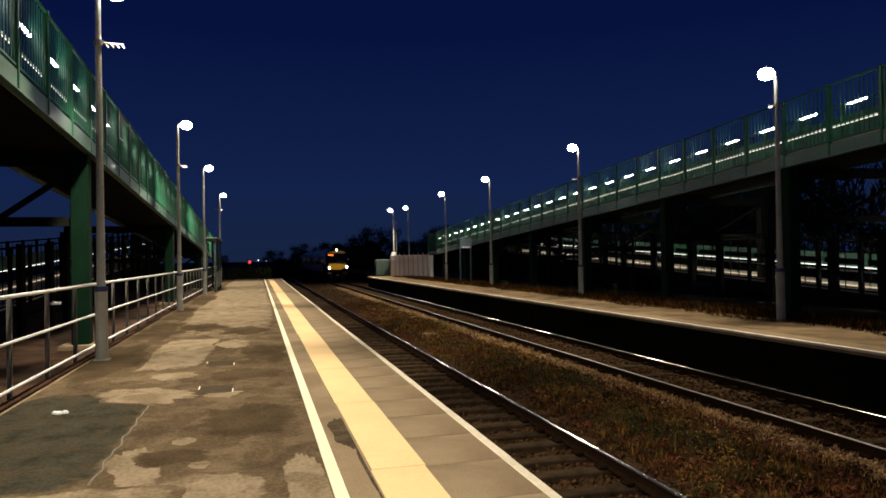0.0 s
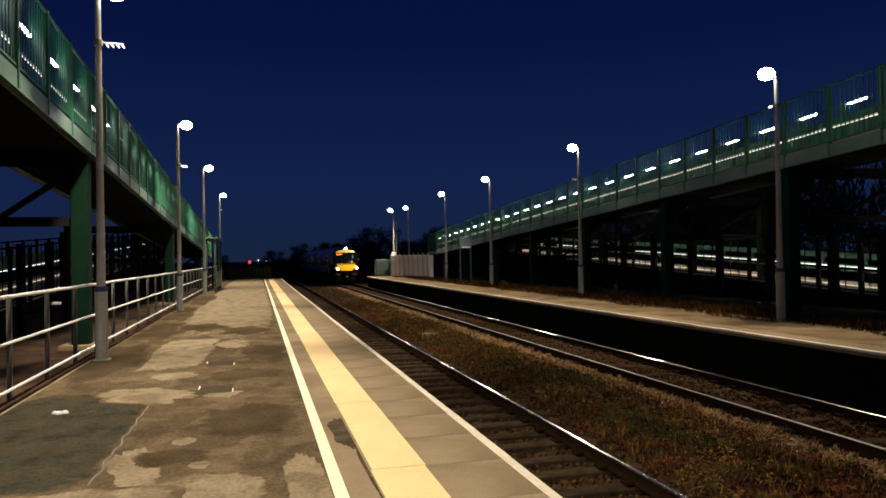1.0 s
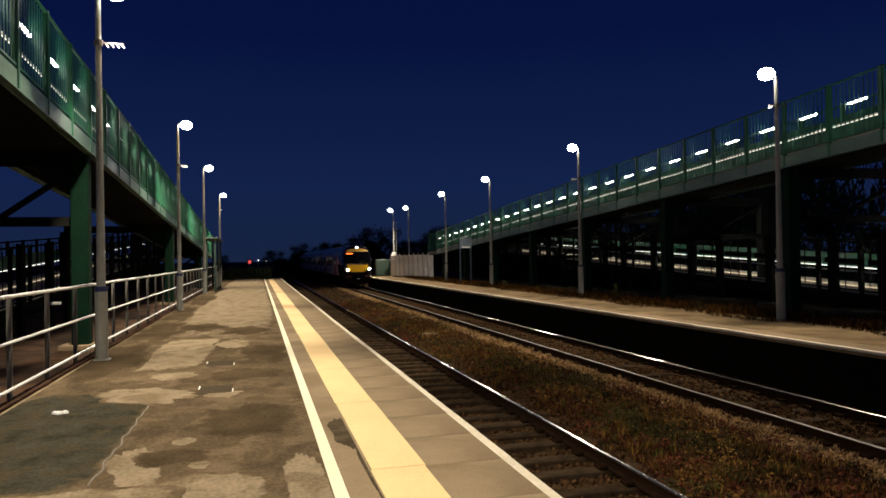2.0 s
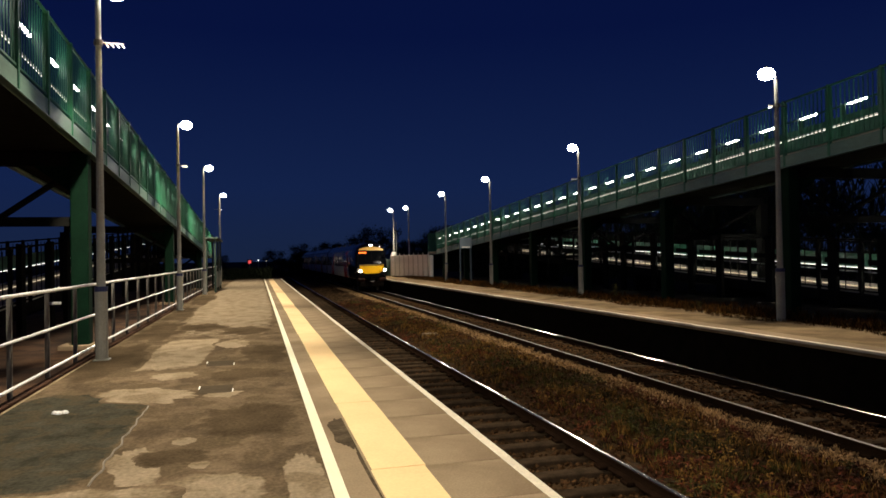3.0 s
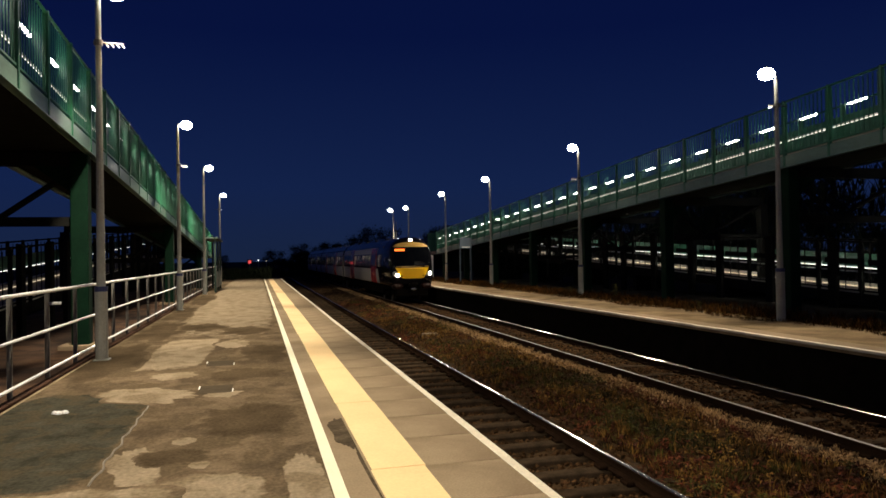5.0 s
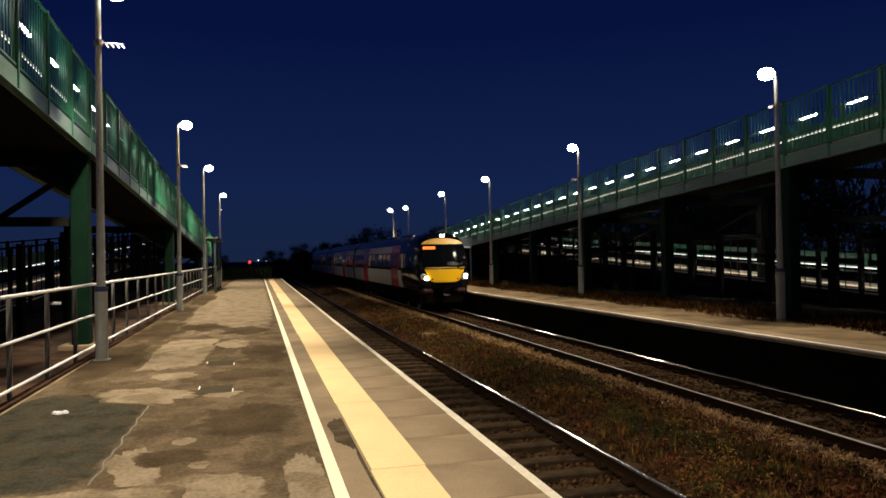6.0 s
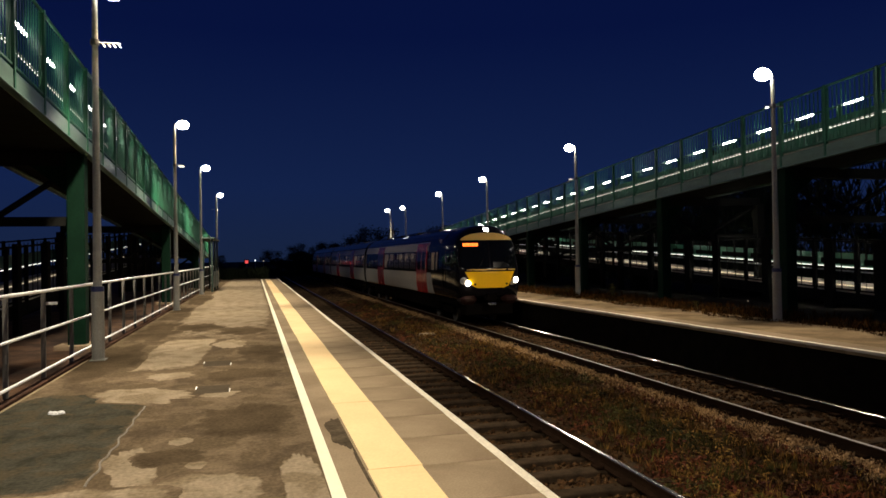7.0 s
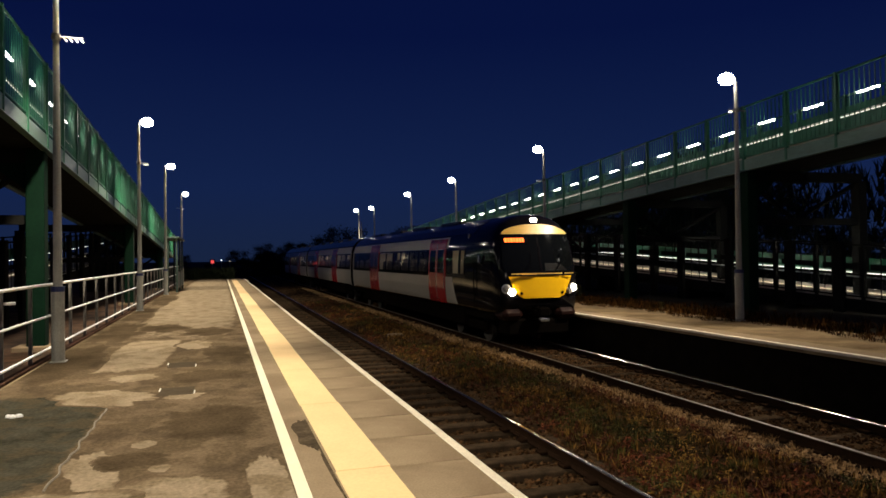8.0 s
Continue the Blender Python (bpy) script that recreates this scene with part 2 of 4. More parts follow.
# Grime set near black, so the shade under the train is in it.
T_SKIRT = mat("shaded_skirt_grime", (0.005, 0.004, 0.0033), (0.003, 0.0023, 0.002), rough=0.7, scale=2, fine=18, bump=0.15, spec=0.0)
T_POD = mat("train_maroon_pod", (0.022, 0.008, 0.006), (0.013, 0.005, 0.004), rough=0.5, scale=2, fine=18, bump=0.1, spec=0.1)
T_STEEL = mat("train_wheel_steel", (0.045, 0.040, 0.035), (0.02, 0.018, 0.016), rough=0.6, metal=0.8, scale=4, fine=20, bump=0.1)
T_CHROME = mat("train_bright_metal", (0.75, 0.74, 0.72), rough=0.2, metal=0.9, scale=5, bump=0)
HEADLAMP = mat("lit_headlamp", (1, 1, 0.95), rough=0.2, bump=0, emit=(1.0, 0.90, 0.70), power=60.0)
MARKER = mat("unlit_lamp_glass", (0.35, 0.33, 0.31), rough=0.12, bump=0, spec=0.8)
DISPLAY = mat("amber_display", (0.3, 0.08, 0.02), rough=0.4, bump=0, emit=(1.0, 0.15, 0.02), power=3.6)
KERB = mat("rusty_brown_kerb", (0.085, 0.046, 0.032), (0.035, 0.022, 0.016), rough=0.9, scale=2.5, fine=30, bump=0.4, vary=0.2, spec=0.0, sharp=0.14)
LOW_STRIP = mat("shielded_strip_diffuser", (0.9, 0.9, 0.85), rough=0.5, bump=0, emit=(1.0, 0.97, 0.86), power=60.0)
KICK = mat("pale_kick_plate", (0.60, 0.54, 0.44), (0.42, 0.36, 0.28), rough=0.6, scale=2, fine=25, bump=0.05)
# Weak glow for a faint lamp glass and for the lamplit deck edge.
FAINT_GLOW = mat("faint_warm_glow", (0.8, 0.7, 0.55), rough=0.5, bump=0, emit=(1.0, 0.82, 0.58), power=0.9)
LED = mat("handrail_led", (0.9, 0.9, 0.85), rough=0.5, bump=0, emit=(1.0, 0.97, 0.84), power=2.0)


# ---------- mesh helpers ----------
def part(name, bm, material, parent=None, label=""):
    """One bmesh as one mesh object, under a thing or a part."""
    me = bpy.data.meshes.new(name)
    bmesh.ops.recalc_face_normals(bm, faces=bm.faces[:])
    bm.to_mesh(me)
    bm.free()
    me.materials.append(material)
    ob = new(name, me)
    ob.parent = parent
    if label:
        tagged(ob, label)
    return ob


def again(ob, m, parent=None):
    """Another object on the same mesh, at the pose m."""
    o = ob.copy()
    scene.collection.objects.link(o)
    o.parent = ob.parent if parent is None else parent
    o.matrix_basis = m
    return o


def thing(name, label, category, m=None, group="", kind=""):
    e = new(name)
    e.empty_display_size = 0.2
    if m is not None:
        e.matrix_basis = m
    return tagged(e, label, category, group, kind)


def box(bm, x0, x1, y0, y1, z0, z1, bevel=0.0, m=None):
    r = bmesh.ops.create_cube(bm, size=1.0)
    vs = r["verts"]
    for v in vs:
        v.co = Vector(((x0 + x1) / 2 + v.co.x * (x1 - x0), (y0 + y1) / 2 + v.co.y * (y1 - y0), (z0 + z1) / 2 + v.co.z * (z1 - z0)))
    if m is not None:
        bmesh.ops.transform(bm, matrix=m, verts=vs)
    if bevel:
        es = list({e for v in vs for e in v.link_edges})
        bmesh.ops.bevel(bm, geom=es, offset=bevel, segments=1, affect="EDGES")
    return bm


def tube(bm, pts, r, n=10, r2=None):
    """A round bar along the points, capped; r2: radius at its end."""
    pts = [Vector(p) for p in pts]
    rings = []
    for i, p in enumerate(pts):
        d = (pts[min(i + 1, len(pts) - 1)] - pts[max(i - 1, 0)]).normalized()
        a = d.cross(Vector((0, 0, 1)) if abs(d.z) < 0.9 else Vector((0, 1, 0))).normalized()
        b = d.cross(a)
        k = r if r2 is None else r + (r2 - r) * i / (len(pts) - 1)
        rings.append([bm.verts.new(p + (a * math.cos(t) + b * math.sin(t)) * k) for t in (2 * math.pi * j / n for j in range(n))])
    for u, w in zip(rings, rings[1:]):
        for j in range(n):
            bm.faces.new((u[j], u[(j + 1) % n], w[(j + 1) % n], w[j]))
    bm.faces.new(rings[0])
    bm.faces.new(rings[-1][::-1])
    return bm


def prism(bm, outline, y0, y1):
    """An outline in x and z, drawn out along y."""
    a = [bm.verts.new((x, y0, z)) for x, z in outline]
    b = [bm.verts.new((x, y1, z)) for x, z in outline]
    n = len(a)
    for i in range(n):
        bm.faces.new((a[i], a[(i + 1) % n], b[(i + 1) % n], b[i]))
    bm.faces.new(a[::-1])
    bm.faces.new(b)
    return bm


def lathe(bm, rows, n=16, m=None):
    """Rows of radius and height turned about z."""
    start = len(bm.verts)
    rings = [[bm.verts.new((r * math.cos(t), r * math.sin(t), z)) for t in (2 * math.pi * j / n for j in range(n))] for r, z in rows]
    for u, w in zip(rings, rings[1:]):
        for j in range(n):
            bm.faces.new((u[j], u[(j + 1) % n], w[(j + 1) % n], w[j]))
    bm.faces.new(rings[0][::-1])
    bm.faces.new(rings[-1])
    if m is not None:
        bmesh.ops.transform(bm, matrix=m, verts=[v for u in rings for v in u])
    return bm


def B():
    return bmesh.new()


# ---------- the ground, tracks and platforms ----------
RAIL_Z, BED = -0.85, -1.03
EDGE, FAR_EDGE = 2.05, 9.90
RAILS = ((2.78, 4.28), (7.74, 9.24))
PLAT_END = 66.0


def sheet(name, x0, x1, y0, y1, step, height, material, label, category, kind="structure"):
    nx, ny = max(1, round((x1 - x0) / step)), max(1, round((y1 - y0) / step))
    verts = [(x0 + (x1 - x0) * i / nx, y0 + (y1 - y0) * j / ny, 0.0) for j in range(ny + 1) for i in range(nx + 1)]
    verts = [(x, y, height(x, y)) for x, y, _ in verts]
    faces = [(j * (nx + 1) + i, j * (nx + 1) + i + 1, (j + 1) * (nx + 1) + i + 1, (j + 1) * (nx + 1) + i) for j in range(ny) for i in range(nx)]
    me = bpy.data.meshes.new(name)
    me.from_pydata(verts, [], faces)
    me.materials.append(material)
    for p in me.polygons:
        p.use_smooth = True
    return tagged(new(name, me), label, category, "", kind)


def rough_bed(x, y):
    z = BED + 0.05 * noise.noise((x * 1.6, y * 1.6, 0)) + 0.03 * noise.noise((x * 6, y * 6, 3))
    if 2.3 < x < 4.6:
        z -= 0.06
    if 4.7 < x < 7.3:
        z += 0.12 * math.sin((x - 4.7) / 2.6 * math.pi) + 0.09 * noise.noise((x * 1.7, y * 1.7, 7)) + 0.04 * noise.noise((x * 4.5, y * 4.5, 8))
    return z


sheet("ground", -1500, 1500, -1500, 1500, 300, lambda x, y: -1.35, EARTH, "dark earth reaching to the horizon", "ground")
sheet("track_bed", EDGE - 0.1, FAR_EDGE + 0.1, -12, 66, 0.16, rough_bed, BALLAST, "dark stony ballast under and between the tracks", "ballast")
sheet("track_bed_far", EDGE - 0.1, FAR_EDGE + 2, 66, 170, 0.8, lambda x, y: BED - 0.02, BALLAST, "dark ballast beyond the platform ends", "ballast")
sheet("verge_near", -30, -2.98, -14, 110, 0.7, lambda x, y: -0.16 + 0.05 * noise.noise((x * 0.6, y * 0.6, 1)), GRAVEL, "orange gravel verge under the ramp", "gravel")
sheet("verge_far", 12.0, 60, -12, 170, 0.6, lambda x, y: -0.05 + 0.08 * noise.noise((x * 0.7, y * 0.7, 5)) + max(0, x - 14) * 0.01, EARTH, "dark weedy verge behind the far platform", "verge")
sheet("end_bank", -30, 1.0, 66.2, 110, 1.0, lambda x, y: -0.5, EARTH, "dark bank beyond the platform end", "bank")


def platform(name, x0, x1, face, wall_x, label, top):
    p = thing(name, label, "platform", kind="structure")
    part("platform_surface", box(B(), x0, x1, -10.5, PLAT_END, -0.35, 0.0), top, p)
    part("platform_wall", box(B(), *wall_x, -10.5, PLAT_END + 0.1, -1.3, -0.13), face, p, "shaded near-black brick platform wall")
    return p


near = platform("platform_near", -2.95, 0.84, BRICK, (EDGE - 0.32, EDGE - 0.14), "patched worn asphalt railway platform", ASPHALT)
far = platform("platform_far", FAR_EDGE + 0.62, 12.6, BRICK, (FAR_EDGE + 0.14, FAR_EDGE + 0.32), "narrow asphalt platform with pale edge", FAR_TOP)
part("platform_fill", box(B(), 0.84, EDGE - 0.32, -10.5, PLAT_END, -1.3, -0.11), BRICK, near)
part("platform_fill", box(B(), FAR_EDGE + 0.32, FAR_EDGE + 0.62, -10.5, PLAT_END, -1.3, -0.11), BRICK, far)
part("white_line", box(B(), 0.51, 0.61, -10.5, PLAT_END - 0.3, -0.01, 0.004), WHITE_LINE, near, "worn white painted safety line")
k0 = part("kerb", box(B(), -2.98, -2.86, 0, 1.79, -0.2, 0.05, 0.012), KERB, near, "rusty brown kerb stone")
k0.location.y = -10.4
for i in range(1, 43):
    again(k0, pose(0, -10.4 + i * 1.8, 0))
part("kerb_line", box(B(), -2.857, -2.825, -10.4, 13.6, -0.01, 0.006), SLAB, near, "thin pale line at the foot of the kerb")


def rail(track, x, head):
    web = [(-0.07, -0.155), (0.07, -0.155), (0.07, -0.14), (0.012, -0.12), (0.012, -0.045), (0.036, -0.035), (0.036, -0.012), (-0.036, -0.012), (-0.036, -0.035), (-0.012, -0.045), (-0.012, -0.12), (-0.07, -0.14)]
    a = part("rail_web", prism(B(), [(x + u, RAIL_Z + v) for u, v in web], -12, 165), RAIL_SIDE, track, "rust-brown rail web and foot")
    part("rail_head", prism(B(), [(x + u, RAIL_Z + v) for u, v in ((-0.036, -0.0118), (0.036, -0.0118), (0.034, -0.004), (0.024, 0), (-0.024, 0), (-0.034, -0.004))], -12, 165), head, a, "steel running surface of the rail")


def track(name, xs, label):
    t = thing(name, label, "railway track", kind="structure")
    for x in xs:
        rail(t, x, RAIL_GLINTLESS if abs(x - RAILS[1][0]) < 0.01 else RAIL_TOP)
    mid = sum(xs) / 2
    s = part("sleeper", box(B(), -1.25, 1.25, -0.125, 0.125, -0.15, 0.0, 0.015), SLEEPER, t)
    s.matrix_basis = pose(mid, -11.6, RAIL_Z - 0.158)
    c = part("rail_chair", box(box(B(), -0.17, -0.06, -0.09, 0.09, 0.0, 0.045, 0.01), 0.06, 0.17, -0.09, 0.09, 0.0, 0.045, 0.01), RAIL_SIDE, t)
    c.matrix_basis = pose(xs[0], -11.6, RAIL_Z - 0.157)
    for i in range(160):
        y = -11.6 + 0.66 * i + 0.02 * math.sin(i * 7.1)
        if i:
            again(s, pose(mid + 0.04 * math.sin(i * 3.3), y, RAIL_Z - 0.170 - 0.012 * math.sin(i * 2.7), 0, 0, 0.9 * math.sin(i * 5)))
        if i < 85:
            for x in xs:
                if i or x != xs[0]:
                    again(c, pose(x, y, RAIL_Z - 0.157))
    return t


track("track_near", RAILS[0], "empty railway track beside the platform")
track("track_far", RAILS[1], "railway track on which the train runs")


# ---------- lamp posts ----------
def lamp_post(m, side, rise, bracket):
    """A tapered column with a short outreach towards the track (side: its sign in x) and a rounded lantern; bracket: its height and reach on either side."""
    e = thing("lamp_post", "grey steel platform lamp post with lit lantern", "lamp post", m, "platform lamp posts")
    top = 6.0 + rise
    part("pole", tube(tube(B(), [(0, 0, 0), (0, 0, 1.25)], 0.105, 14), [(0, 0, 1.25), (0, 0, 3.6), (0, 0, top)], 0.075, 12, 0.045), POLE, e)
    part("base_plate", box(B(), -0.125, 0.125, -0.125, 0.125, 0, 0.02, 0.006), POLE, e)
    part("band", lathe(B(), [(0.109, 1.20), (0.109, 1.29)], 14), BAND, e, "dark blue band round the pole")
    part("outreach", tube(B(), [(0, 0, top - 0.05), (side * 0.01, 0, top + 0.10), (side * 0.04, 0, top + 0.17), (side * 0.10, 0, top + 0.19)], 0.032, 8), POLE, e)
    if bracket:
        z, reach, back = bracket
        b = part("bracket", tube(B(), [(side * reach, 0, z), (-side * back, 0, z)], 0.016, 6), POST_GREY, e, "steel bracket with hinged arm")
        part("bracket_clamp", lathe(B(), [(0.075, z - 0.05), (0.075, z + 0.05)], 10), POST_GREY, b)
        for k in range(4):
            u = side * (0.12 + k * (reach - 0.16) / 3)
            part("lock_finger", tube(B(), [(u, 0, z - 0.01), (u + side * 0.05, -0.03, z - 0.075)], 0.013, 5), GALV, b)
    g = pose(side * 0.28, 0, top + 0.13) @ Matrix.Diagonal((1.0, 0.86, 1.0, 1))
    bowl = lathe(B(), [(0.06, 0.135), (0.13, 0.115), (0.185, 0.065), (0.205, 0.0), (0.19, -0.07), (0.14, -0.125), (0.07, -0.15)], 20, g)
    for f in bowl.faces:
        f.smooth = True
    h = part("bowl", bowl, LANTERN, e, "glowing white rounded lantern bowl")
    part("lantern_cap", lathe(B(), [(0.075, 0.130), (0.065, 0.165), (0.03, 0.18)], 12, g), POLE, h)
    return e


def lamp_light(x, y, z, side):
    """The lantern's two lamp modules, thrown up and down the platform with little light behind the post."""
    tilt, power = (14, LAMP_W) if side > 0 else (29, LAMP_W * 0.75)
    for along in (-1, 1):
        d = bpy.data.lights.new("lantern_light", "SPOT")
        d.energy, d.color, d.spot_size, d.spot_blend, d.shadow_soft_size = power, LAMP_COLOUR, radians(90), 1.0, 0.16
        new("lantern_light", d).matrix_basis = pose(x, y, z) @ pose(0, 0, 0, 0, -side * tilt, 0) @ pose(0, 0, 0, along * 35, 0, 0)


NEAR_BRACKETS = ((5.57, 0.42, 0.08), (5.57, 0.42, 0.08), (5.08, 0.30, 0.0), None, (5.48, 0.0, 0.36))
FAR_BRACKETS = ((5.29, 0.24, 0.30), (4.87, 0.34, 0.06), None, None, None, None)
posts = [(-2.66, y, 1, b) for y, b in zip((0.8, 13.5, 26.3, 38.4, 54.2), NEAR_BRACKETS)]
posts += [(x, y, -1, b) for (x, y), b in zip(((12.42, 14.7), (12.95, 26.9), (13.05, 38.8), (12.85, 48.1), (13.07, 61.7), (12.35, 65.2)), FAR_BRACKETS)]
for x, y, side, bracket in posts:
    rise = 0.38 if side > 0 else -0.06 if y < 20 else 0.02
    lamp_post(pose(x, y, 0), side, rise, bracket)
    lamp_light(x + side * 0.28, y, 5.84 + rise, side)


# ---------- handrail along the platform ----------
def handrail():
    h = thing("handrail", "galvanised three-bar handrail along the platform back", "handrail")
    x = -2.92
    for z, r, n in ((1.31, 0.026, "top_rail"), (0.75, 0.022, "middle_rail"), (0.18, 0.022, "bottom_rail")):
        part(n, tube(B(), [(x, -10, z), (x, 30, z), (x, 57, z)], r, 8), GALV, h, "bright galvanised tube")
    p = part("post", box(B(), -0.03, 0.03, -0.02, 0.02, -0.15, 1.29, 0.004), POST_GREY, h)
    p.matrix_basis = pose(x - 0.06, -9.63, 0)
    for i in range(1, 42):
        again(p, pose(x - 0.06, -9.63 + i * 1.62, 0))
    part("gate_catch", box(B(), x - 0.07, x + 0.12, 11.445, 11.475, 1.10, 1.14, 0.006), GALV, h, "short galvanised stub below the top tube")


handrail()

# ---------- the footbridge ramps ----------
PANEL, SLOPE = 1.62, 0.052


def fast_bar(bm, x, y, z):
    """An upright bar, four sides and a top."""
    v = [bm.verts.new((x + a * 0.010, y + b * 0.012, z + c)) for c in (0.43, 1.79) for a, b in ((-1, -1), (1, -1), (1, 1), (-1, 1))]
    for i in range(4):
        bm.faces.new((v[i], v[(i + 1) % 4], v[4 + (i + 1) % 4], v[4 + i]))
    bm.faces.new(v[4:])


def flight(ramp, inner, s, y_top, count, z_at, slope, bars):
    """A ramp flight: its track-side face at x = inner, its other face 2.1 m away on side s; panels counted from y_top along +y."""
    rail_z = 0.80 if bars else 0.97
    # Shade on the lower flight is put into its colour; the upper stays green.
    flight_colour = GREEN if bars else DARK_AND_SHADED
    outer = inner + s * 2.1
    y_end = y_top + count * PANEL
    xa, xb = sorted((inner, outer))
    a0, a1 = z_at(y_top), z_at(y_end)

    def sloped(bm):
        for v in bm.verts:
            v.co.z += z_at(v.co.y)
        return bm
    part("deck", sloped(box(B(), xa + 0.05, xb - 0.05, y_top, y_end, 0.20, 0.28)), DECK, ramp)
    part("soffit", sloped(box(B(), xa + 0.08, xb - 0.08, y_top, y_end, 0.06, 0.19)), DARK_AND_SHADED, ramp)
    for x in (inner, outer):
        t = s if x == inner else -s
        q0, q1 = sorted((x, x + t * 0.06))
        # The lower edge beams take the shaded colour too.
        part("edge_beam", sloped(box(box(B(), q0, q1, y_top, y_end, 0.0, 0.34), *sorted((x - t * 0.05, x + t * 0.1)), y_top, y_end, 0.0, 0.02)), BEAM if bars else DARK_AND_SHADED, ramp, "weathered steel edge beam")
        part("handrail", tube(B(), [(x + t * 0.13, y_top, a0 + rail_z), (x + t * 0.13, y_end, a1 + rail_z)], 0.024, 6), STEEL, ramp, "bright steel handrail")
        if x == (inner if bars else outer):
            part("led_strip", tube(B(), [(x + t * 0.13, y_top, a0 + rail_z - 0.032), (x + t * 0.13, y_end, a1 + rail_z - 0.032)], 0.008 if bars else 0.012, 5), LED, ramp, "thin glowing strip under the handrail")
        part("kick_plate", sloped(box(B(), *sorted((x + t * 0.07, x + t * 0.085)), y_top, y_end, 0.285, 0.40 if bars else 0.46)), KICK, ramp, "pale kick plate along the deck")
        part("top_rail", tube(B(), [(x + t * 0.03, y_top, a0 + 1.86), (x + t * 0.03, y_end, a1 + 1.86)], 0.032, 6), flight_colour, ramp)
    shear = Matrix(((1, 0, 0, 0), (0, 1, 0, 0), (0, -slope, 1, 0), (0, 0, 0, 1)))
    panel = part("parapet_rail", box(B(), -0.02, 0.02, 0.04, PANEL - 0.04, 0.40, 0.44, 0, shear), flight_colour, ramp)
    bar = part("baluster", box(B(), -0.010, 0.010, -0.012, 0.012, 0.43, 1.79), flight_colour, ramp)
    if not bars:
        fp = part("frame_post", box(B(), -0.07, 0.07, -0.17, 0.17, -0.9, 1.95, 0.01), DARK_AND_SHADED, ramp, "steel frame post in shaded colour")
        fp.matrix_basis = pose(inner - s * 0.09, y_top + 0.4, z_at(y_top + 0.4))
        for i in range(1, count * 2 // 3):
            y = y_top + 0.4 + i * PANEL * 1.5 + 0.35 * math.sin(i * 2.1)
            again(fp, pose(inner - s * 0.09, y, z_at(y)))
    infill = part("infill_sheet", box(B(), -0.006, 0.006, 0.05, PANEL - 0.05, *((0.45, 1.55) if bars else (0.99, 1.40)), 0, shear), GREEN, ramp)
    infill.matrix_basis = pose(outer - s * 0.055, y_top, z_at(y_top))
    for i in range(1, count):
        again(infill, pose(outer - s * 0.055, y_top + i * PANEL, z_at(y_top + i * PANEL)))
    if not bars:
        # Glow added in place of lamplight falling on the deck edge.
        part("deck_strip", tube(B(), [(outer - s * 0.10, y_top, a0 + 0.33), (outer - s * 0.10, y_end, a1 + 0.33)], 0.012, 5), FAINT_GLOW, ramp, "added glow for lamplight on the deck edge")
    lamp_z = 1.26 if bars else 1.27
    rest = B()
    n_bars, singles, used = 11 if bars else 4, (8, 31) if bars else (0, 0), 0
    for i in range(count):
        for k in range(n_bars):
            y = y_top + i * PANEL + 0.10 + k * (PANEL - 0.20) / (n_bars - 1)
            for x in (inner, outer):
                xx = x + (s if x == inner else -s) * 0.03
                if x == inner and singles[0] <= i < singles[1]:
                    if used:
                        again(bar, pose(xx, y, z_at(y)))
                    else:
                        bar.matrix_basis = pose(xx, y, z_at(y))
                    used += 1
                else:
                    box(rest, xx - 0.010, xx + 0.010, y - 0.012, y + 0.012, z_at(y) + 0.43, z_at(y) + 1.79) if len(rest.verts) < 16 else fast_bar(rest, xx, y, z_at(y))
    if not used:
        bpy.data.objects.remove(bar)
    tagged(part("bar_screen", rest, flight_colour, ramp), kind="stuff")
    post = part("parapet_post", box(B(), -0.05, 0.05, -0.04, 0.04, 0.02, 1.9, 0.006), flight_colour, ramp)
    lamp = shield = None
    if bars or s > 0:
        lamp = part("strip_lamp", box(B(), -0.03, 0.03, -0.30, 0.30, -0.018, 0.018, 0.008, shear), STRIP if bars else LOW_STRIP, ramp, "glowing strip lamp")
    if lamp and not bars:
        # Plate added to hide the lamp from the platform side.
        shield = part("lamp_shield", box(B(), -0.05, -0.04, -0.62, 0.62, -0.09, 0.07, 0, shear), DARK_AND_SHADED, ramp, "added dark plate hiding a strip lamp")
    for i in range(count + 1):
        y = y_top + i * PANEL
        for x in (inner, outer):
            t = s if x == inner else -s
            mp, mq = pose(x + t * 0.03, y, z_at(y)), pose(x + t * 0.035, y, z_at(y))
            if i == 0 and x == inner:
                panel.matrix_basis, post.matrix_basis = mp, mq
                continue
            again(post, mq)
            if i < count:
                again(panel, mp)
        m = pose(inner + s * 0.14, y + PANEL / 2, z_at(y + PANEL / 2) + lamp_z)
        for o in (lamp, shield):
            if o and i == 0:
                o.matrix_basis = m
            elif o and i < count:
                again(o, m)


def prism_x(x0, x1, y, z, drop):
    """A tapered bracket from x0 out to x1 under height z."""
    return prism(B(), [(x0, z), (x1, z), (x0, z - drop)], y - 0.09, y + 0.09)


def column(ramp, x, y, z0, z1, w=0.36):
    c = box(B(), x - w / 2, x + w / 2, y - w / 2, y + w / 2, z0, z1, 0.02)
    part("column", c, SHADED_GREEN, ramp, "green steel column with shade in its colour")


